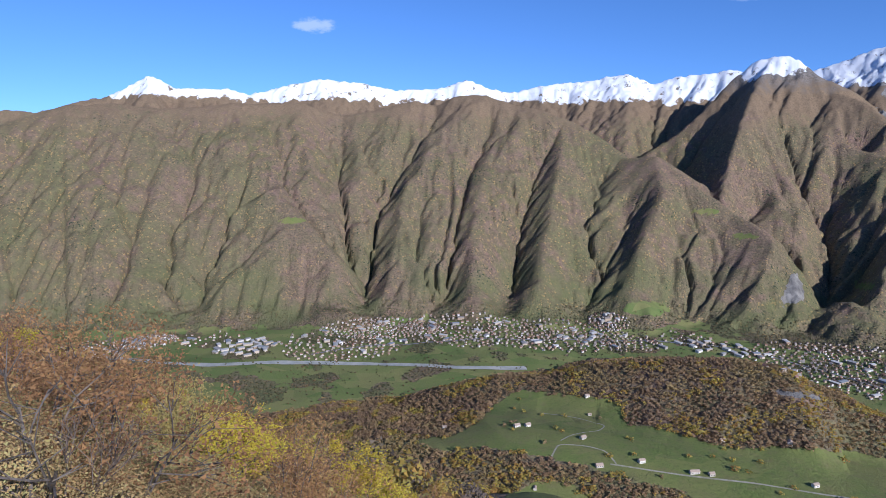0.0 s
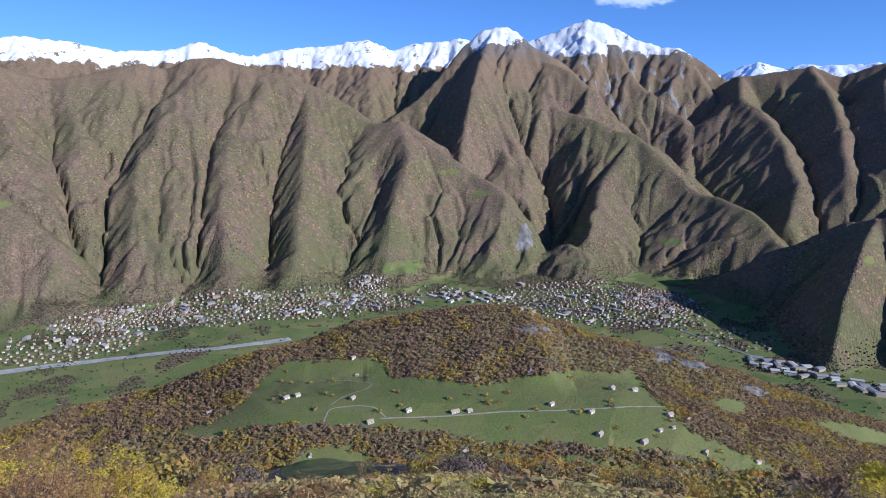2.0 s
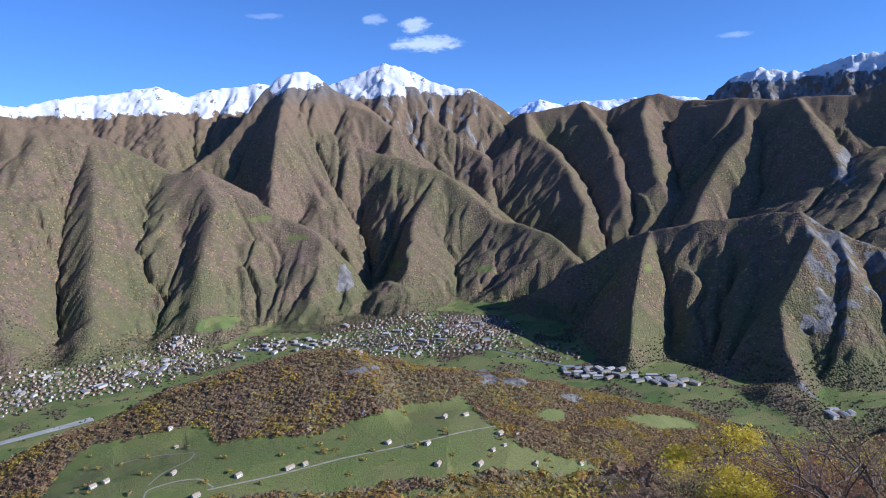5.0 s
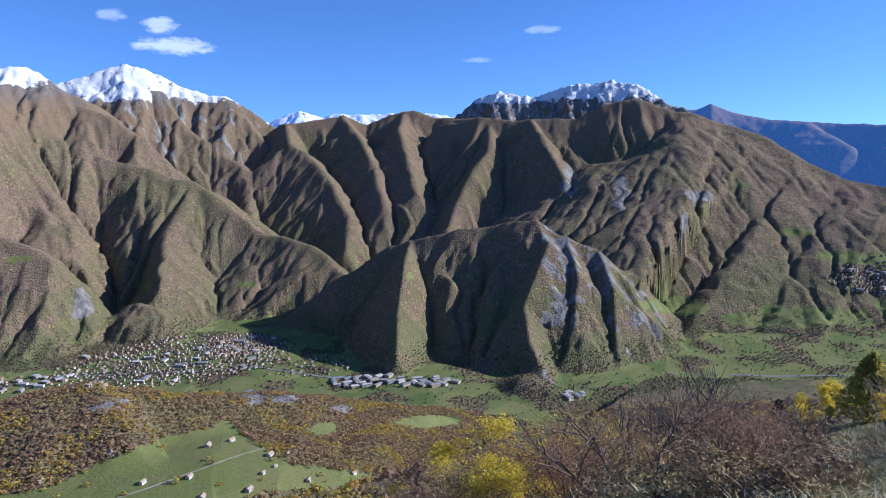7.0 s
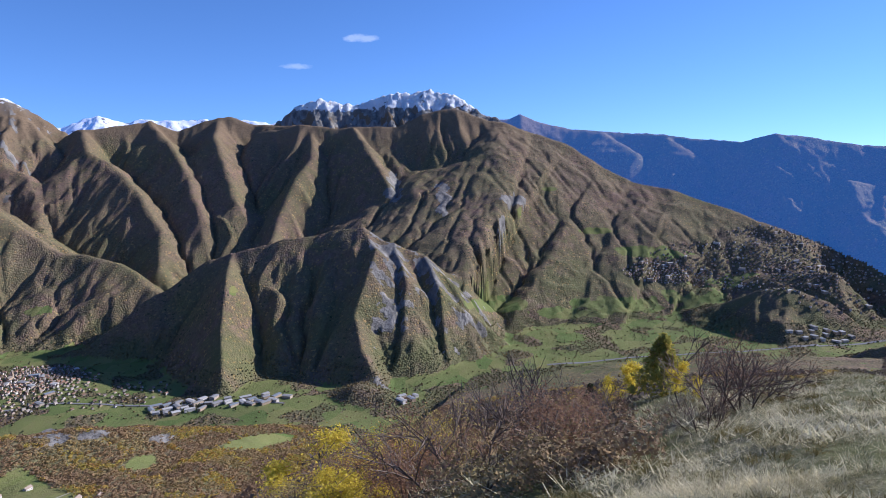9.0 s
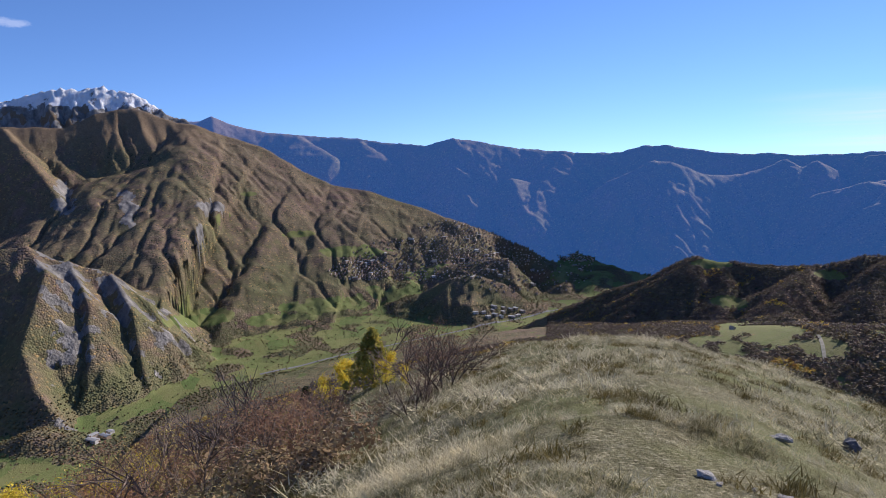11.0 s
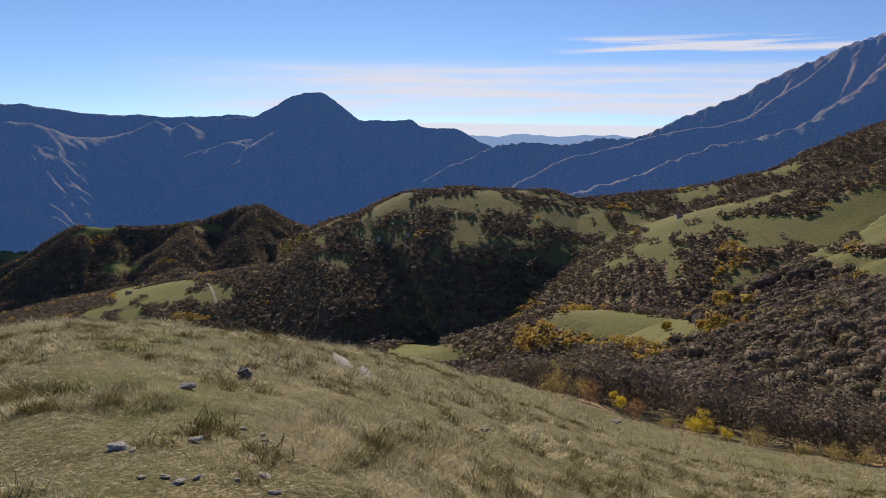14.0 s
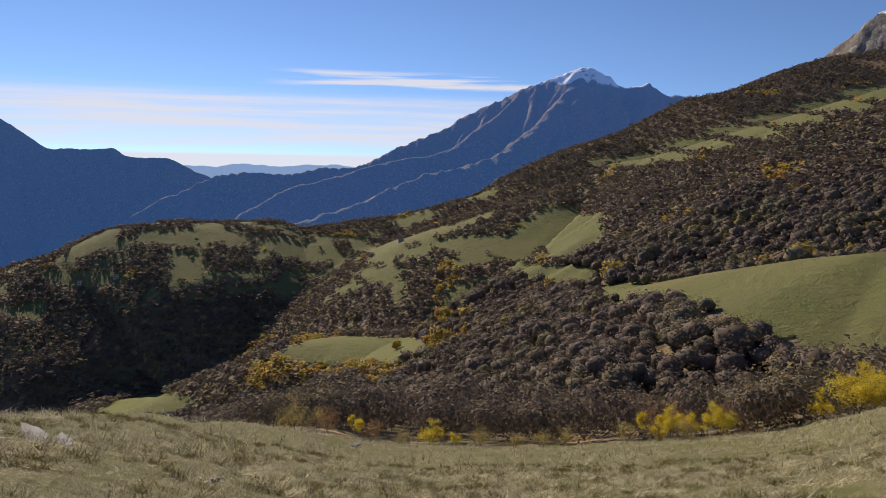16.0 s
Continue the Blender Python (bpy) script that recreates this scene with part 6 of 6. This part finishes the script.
# thickets
for lo, hi, inner, outer, gap, seed in ((-37.5, -3.0, 8, 80, 2.0, 5), (50, 104, 11, 76, 2.3, 6), (-3, 50, 20, 80, 2.5, 8)):
    g = np.random.default_rng(seed)
    placed = []
    for _ in range(4200):
        az, r = g.uniform(lo, hi), math.sqrt(g.uniform(inner ** 2, outer ** 2))
        x, y = bearing(az, r)
        if az > 89 and (r > 24 or r < 14):
            continue
        if az > 60 and (r < 11 + (az - 60) * 0.12 or (az < 70 and r < 26)):
            continue
        if az > 74 and r > 30 and g.uniform() < 0.45:
            continue
        spacing = gap * (0.72 + r / 75)
        if any((x - q[0]) ** 2 + (y - q[1]) ** 2 < spacing ** 2 for q in placed):
            continue
        room = r * math.tan(radians(min(float(top_limit(az)), front_limit(az, r)))) + 1.65 - float(ground(x, y)[0])
        if room < 0.6:
            continue
        n = float(fbm(np.array([x / 14]), np.array([y / 14]), 2, 201)[0]) + g.normal(0, 0.2)
        if az < 50:
            kind = "rust" if n < 0.03 else "dark" if n < 0.13 else "yellow" if n < 0.27 else "olive" if n < 0.42 else "bare"
            if r < 22 and kind == "yellow":
                kind = "rust"
        else:
            kind = "bare" if n < 0.06 else "dark" if n < 0.2 else "rust" if n < 0.25 else "olive" if n < 0.33 else "grey" if n < 0.44 else "yellow"
        h = min(room * g.uniform(0.8, 1.0), BASE_H[kind] * g.uniform(0.7, 1.25) * (1.0 + r / 160))
        placed.append((x, y))
        put_tree(kind, x, y, h)

# low growth that fills the gaps between the bushes
BRUSH = foliage("brushwood", [(0.0, (0.24, 0.17, 0.11)), (0.3, (0.42, 0.26, 0.12)), (0.5, (0.52, 0.38, 0.16)), (0.7, (0.44, 0.42, 0.16)), (1.0, (0.78, 0.64, 0.14))], 0.2, sheer=0.25, vary=0.3)
BRUSH_DARK = foliage("dark_brushwood", [(0.0, (0.13, 0.10, 0.075)), (0.3, (0.22, 0.155, 0.10)), (0.55, (0.30, 0.21, 0.115)), (0.8, (0.33, 0.27, 0.13)), (1.0, (0.55, 0.43, 0.12))], 0.2, sheer=0.2, vary=0.3)
leafy_brush, low_brush, fine_brush = [puff(1700, 0.0145) for _ in range(5)], [puff(40, 0.125) for _ in range(8)], [puff(260, 0.038) for _ in range(8)]
for lo, hi, inner, outer, step, kit, seed in ((-37.5, -14, 6.5, 13, 0.7, leafy_brush, 430), (-37.5, 50, 13, 24, 0.75, fine_brush, 431), (-37.5, 50, 24, 84, 1.25, low_brush, 432), (50, 92, 12, 26, 0.9, fine_brush, 433), (50, 92, 26, 80, 1.5, low_brush, 434)):
    g = np.random.default_rng(seed)
    n = int(radians(hi - lo) * 0.5 * (outer ** 2 - inner ** 2) / step ** 2)
    a, r = g.uniform(lo, hi, n), np.sqrt(g.uniform(inner ** 2, outer ** 2, n))
    x, y = r * np.sin(np.radians(a)), r * np.cos(np.radians(a))
    limit = np.array([min(float(top_limit(p)), front_limit(p, q)) for p, q in zip(a, r)])
    z = ground(x, y)
    tall = np.minimum(r * np.tan(np.radians(limit)) + 1.65 - z, g.uniform(0.5, 1.3, n) * step * 1.25)
    m = (tall > 0.15) & ((a < 50) | (fbm(x / 9, y / 9, 2, 231) > -0.1 + 0.012 * (a - 60))) & ~((a > 60) & (a < 72) & (r < 17))
    v, f = scatter(kit, x[m], y[m], z[m] - 0.1, step * g.uniform(1.3, 2.1, int(m.sum())), tall[m] + 0.1, g.uniform(0, 6.283, int(m.sum())))
    tagged(new("brushwood", mesh_from("brushwood", v, f, BRUSH if lo < 0 else BRUSH_DARK)), "low rust and ochre brushwood on the steep slope" if lo < 0 else "low grey-brown brushwood beside the dry grass", "bushes", kind="stuff")

# ---- stones on the hilltop ----
lime = Nodes("limestone")
patch = lime.mix(lime.ramp(lime.noise(9.0, 6, 0.65), 0.35, 0.65), (0.22, 0.21, 0.20), (0.48, 0.46, 0.42))
LIME = lime.done(patch, 0.85, lime.bump(lime.noise(22.0, 6, 0.7), 0.03))
slate = Nodes("dark_stone")
SLATE = slate.done(slate.mix(slate.ramp(slate.noise(8.0, 6), 0.35, 0.7), (0.07, 0.075, 0.09), (0.22, 0.22, 0.23)), 0.7, slate.bump(slate.noise(20.0, 5), 0.02))


BARE = []


def stone(az, el, long, wide, high, turn, material=LIME, seed=1, tilt=0.0):
    """A stone at a bearing and a line of sight down (or, above 0, a distance)."""
    bm = bmesh.new()
    bmesh.ops.create_icosphere(bm, subdivisions=2, radius=0.5)
    for v in bm.verts:
        n = noise.noise(v.co * 2.3 + Vector((seed * 3.1, 0, 0))) * 0.5 + noise.noise(v.co * 5.7 + Vector((0, seed * 2.7, 0))) * 0.2
        v.co *= 1 + n * 1.25
        v.co.z = max(v.co.z, -0.28)
    me = bpy.data.meshes.new("stone")
    bm.to_mesh(me)
    bm.free()
    me.materials.append(material)
    x, y = at_ground(az, el) if el < 0 else bearing(az, el)
    ob = new("stone", me)
    BARE.append((x, y, 0.5 * long + 0.03))
    ob.matrix_world = Matrix.LocRotScale((x, y, float(ground(x, y)[0]) + high * (0.3 if high > 0.045 else 0.0) + 0.012), Euler((radians(tilt), 0, radians(turn))), (long, wide, high))
    return tagged(ob, "dark weathered stone lying in dry grass" if material is SLATE else "pale limestone half sunk in dry grass", "stone", "stones on the hilltop")


stone(129.0, -23.1, 0.26, 0.16, 0.09, 30, seed=2)
stone(133.9, -22.8, 0.28, 0.2, 0.2, -20, SLATE, seed=3)
stone(143.0, 15.9, 1.8, 0.4, 0.18, -40, seed=4, tilt=10)
stone(144.8, 15.4, 0.8, 0.3, 0.16, -50, seed=5)
stone(123.0, -26.7, 0.2, 0.13, 0.05, 10, seed=6)
stone(129.3, -27.4, 0.13, 0.1, 0.06, 50, seed=7)
stone(156.2, -28.1, 0.25, 0.16, 0.08, 15, SLATE, seed=8)
stone(168.6, -26.4, 0.9, 0.6, 0.4, 15, seed=9)
g = np.random.default_rng(91)
for k in range(16):
    stone(g.normal(126, 6), g.uniform(-32.5, -26.5), g.uniform(0.05, 0.13), g.uniform(0.03, 0.08), g.uniform(0.02, 0.03), g.uniform(0, 180), seed=20 + k)
for k in range(6):
    stone(g.uniform(135, 165), g.uniform(-31, -27), g.uniform(0.06, 0.16), g.uniform(0.05, 0.1), g.uniform(0.02, 0.04), g.uniform(0, 180), seed=60 + k)

# ---- dry grass ----
STRAW = foliage("straw", [(0.0, (0.045, 0.042, 0.016)), (0.33, (0.17, 0.155, 0.06)), (0.52, (0.62, 0.55, 0.31)), (0.7, (0.94, 0.86, 0.58)), (1.0, (0.84, 0.74, 0.44))], 1.4, sheer=0.3, vary=0.3, sharp=0.16)
SEDGE = foliage("olive_tussock", [(0.0, (0.07, 0.06, 0.02)), (0.5, (0.17, 0.14, 0.04)), (1.0, (0.38, 0.30, 0.11))], 0.5, sheer=0.4, vary=0.6)


def mat(blades, seed, wide, spread=0.55):
    """A low mat of single leaning blades round a point, 1 high."""
    q = np.random.default_rng(seed)
    a = q.uniform(0, 6.283, blades)
    root = np.stack([q.normal(0, spread, blades), q.normal(0, spread, blades), np.full(blades, -0.1)], 1)
    way = np.stack([np.cos(a), np.sin(a), np.zeros(blades)], 1)
    side = np.stack([-np.sin(a), np.cos(a), np.zeros(blades)], 1) * wide
    h = q.uniform(0.35, 1.1, blades)[:, None]
    tip = root + way * h * q.uniform(0.3, 1.5, (blades, 1)) + (0, 0, 1) * h
    v = np.stack([root - side, root + side, tip], 1).reshape(-1, 3)
    return v, np.arange(blades * 3).reshape(-1, 3)


def not_on_stones(x, y):
    keep = np.ones(len(x), bool)
    for sx, sy, rad in BARE:
        keep &= np.hypot(x - sx, y - sy) > rad
    return keep


fine_mats = [mat(30, 300 + k, 0.032, 0.9) for k in range(12)]
mats = [mat(16, 315 + k, 0.035, 0.7) for k in range(10)]
tussocks = [mat(60, 330 + k, 0.035, 0.45) for k in range(6)]
g = np.random.default_rng(405)
a, r = g.uniform(84, 214, 9000), np.sqrt(g.uniform(6, 32 ** 2, 9000))
x, y = r * np.sin(np.radians(a)), r * np.cos(np.radians(a))
m = (sample(dry, x, y) > 0.4) & (fbm(x / 1.6, y / 1.6, 2, 221) > 0.13) & not_on_stones(x, y)
x, y = x[m], y[m]
tall = g.uniform(0.06, 0.14, len(x))
v, f = scatter(tussocks, x, y, ground(x, y), tall * 1.7, tall, g.uniform(0, 6.283, len(x)))
tagged(new("grass_tussocks", mesh_from("grass_tussocks", v, f, SEDGE)), "dark olive grass tussocks in dry grass", "grass", kind="stuff")
for name, lo, hi, inner, outer, density, high, spread_at, kit, seed in (
        ("dry_grass", 84, 214, 2.6, 9, 140, 0.066, 1.5, fine_mats, 401), ("dry_grass", 84, 214, 9, 26, 32, 0.10, 1.9, mats, 402), ("dry_grass", 66, 100, 10, 60, 2.2, 0.2, 1.5, mats, 404), ("dry_grass", 150, 214, 26, 96, 1.2, 0.24, 1.5, mats, 403)):
    g = np.random.default_rng(seed)
    area = radians(hi - lo) * 0.5 * (outer ** 2 - inner ** 2)
    n = int(area * density)
    a = g.uniform(lo, hi, n)
    r = np.sqrt(g.uniform(inner ** 2, outer ** 2, n))
    x, y = r * np.sin(np.radians(a)), r * np.cos(np.radians(a))
    clump = 0.7 * fbm(x / 0.6, y / 0.6, 3, 211) + 1.1 * fbm(x / 2.4, y / 2.4, 3, 215)
    m = (sample(dry, x, y) > 0.4) & (clump > np.where(g.uniform(0, 1, n) < 0.5, -0.7, 0.0) + g.uniform(-.06, .06, n)) & not_on_stones(x, y)
    x, y, clump = x[m], y[m], clump[m]
    tall = high * (0.6 + 1.7 * np.clip(clump, -0.15, 0.5)) * g.uniform(0.6, 1.4, len(x))
    v, f = scatter(kit, x, y, ground(x, y), tall * spread_at, tall, g.uniform(0, 6.283, len(x)))
    tagged(new(name, mesh_from(name, v, f, STRAW)), "short dry straw-coloured grass on the hilltop", "grass", kind="stuff")
# thin stalks along the brow
g = np.random.default_rng(407)
a, r = g.uniform(132, 150, 150), g.uniform(13.5, 18, 150)
x, y = r * np.sin(np.radians(a)), r * np.cos(np.radians(a))
stalks = [mat(9, 340 + k, 0.008, 0.25) for k in range(6)]
tall = g.uniform(0.2, 0.42, 150)
v, f = scatter(stalks, x, y, ground(x, y), tall, tall, g.uniform(0, 6.283, 150))
tagged(new("grass_stalks", mesh_from("grass_stalks", v, f, STRAW)), "thin dry grass stalks along the brow", "grass", kind="stuff")
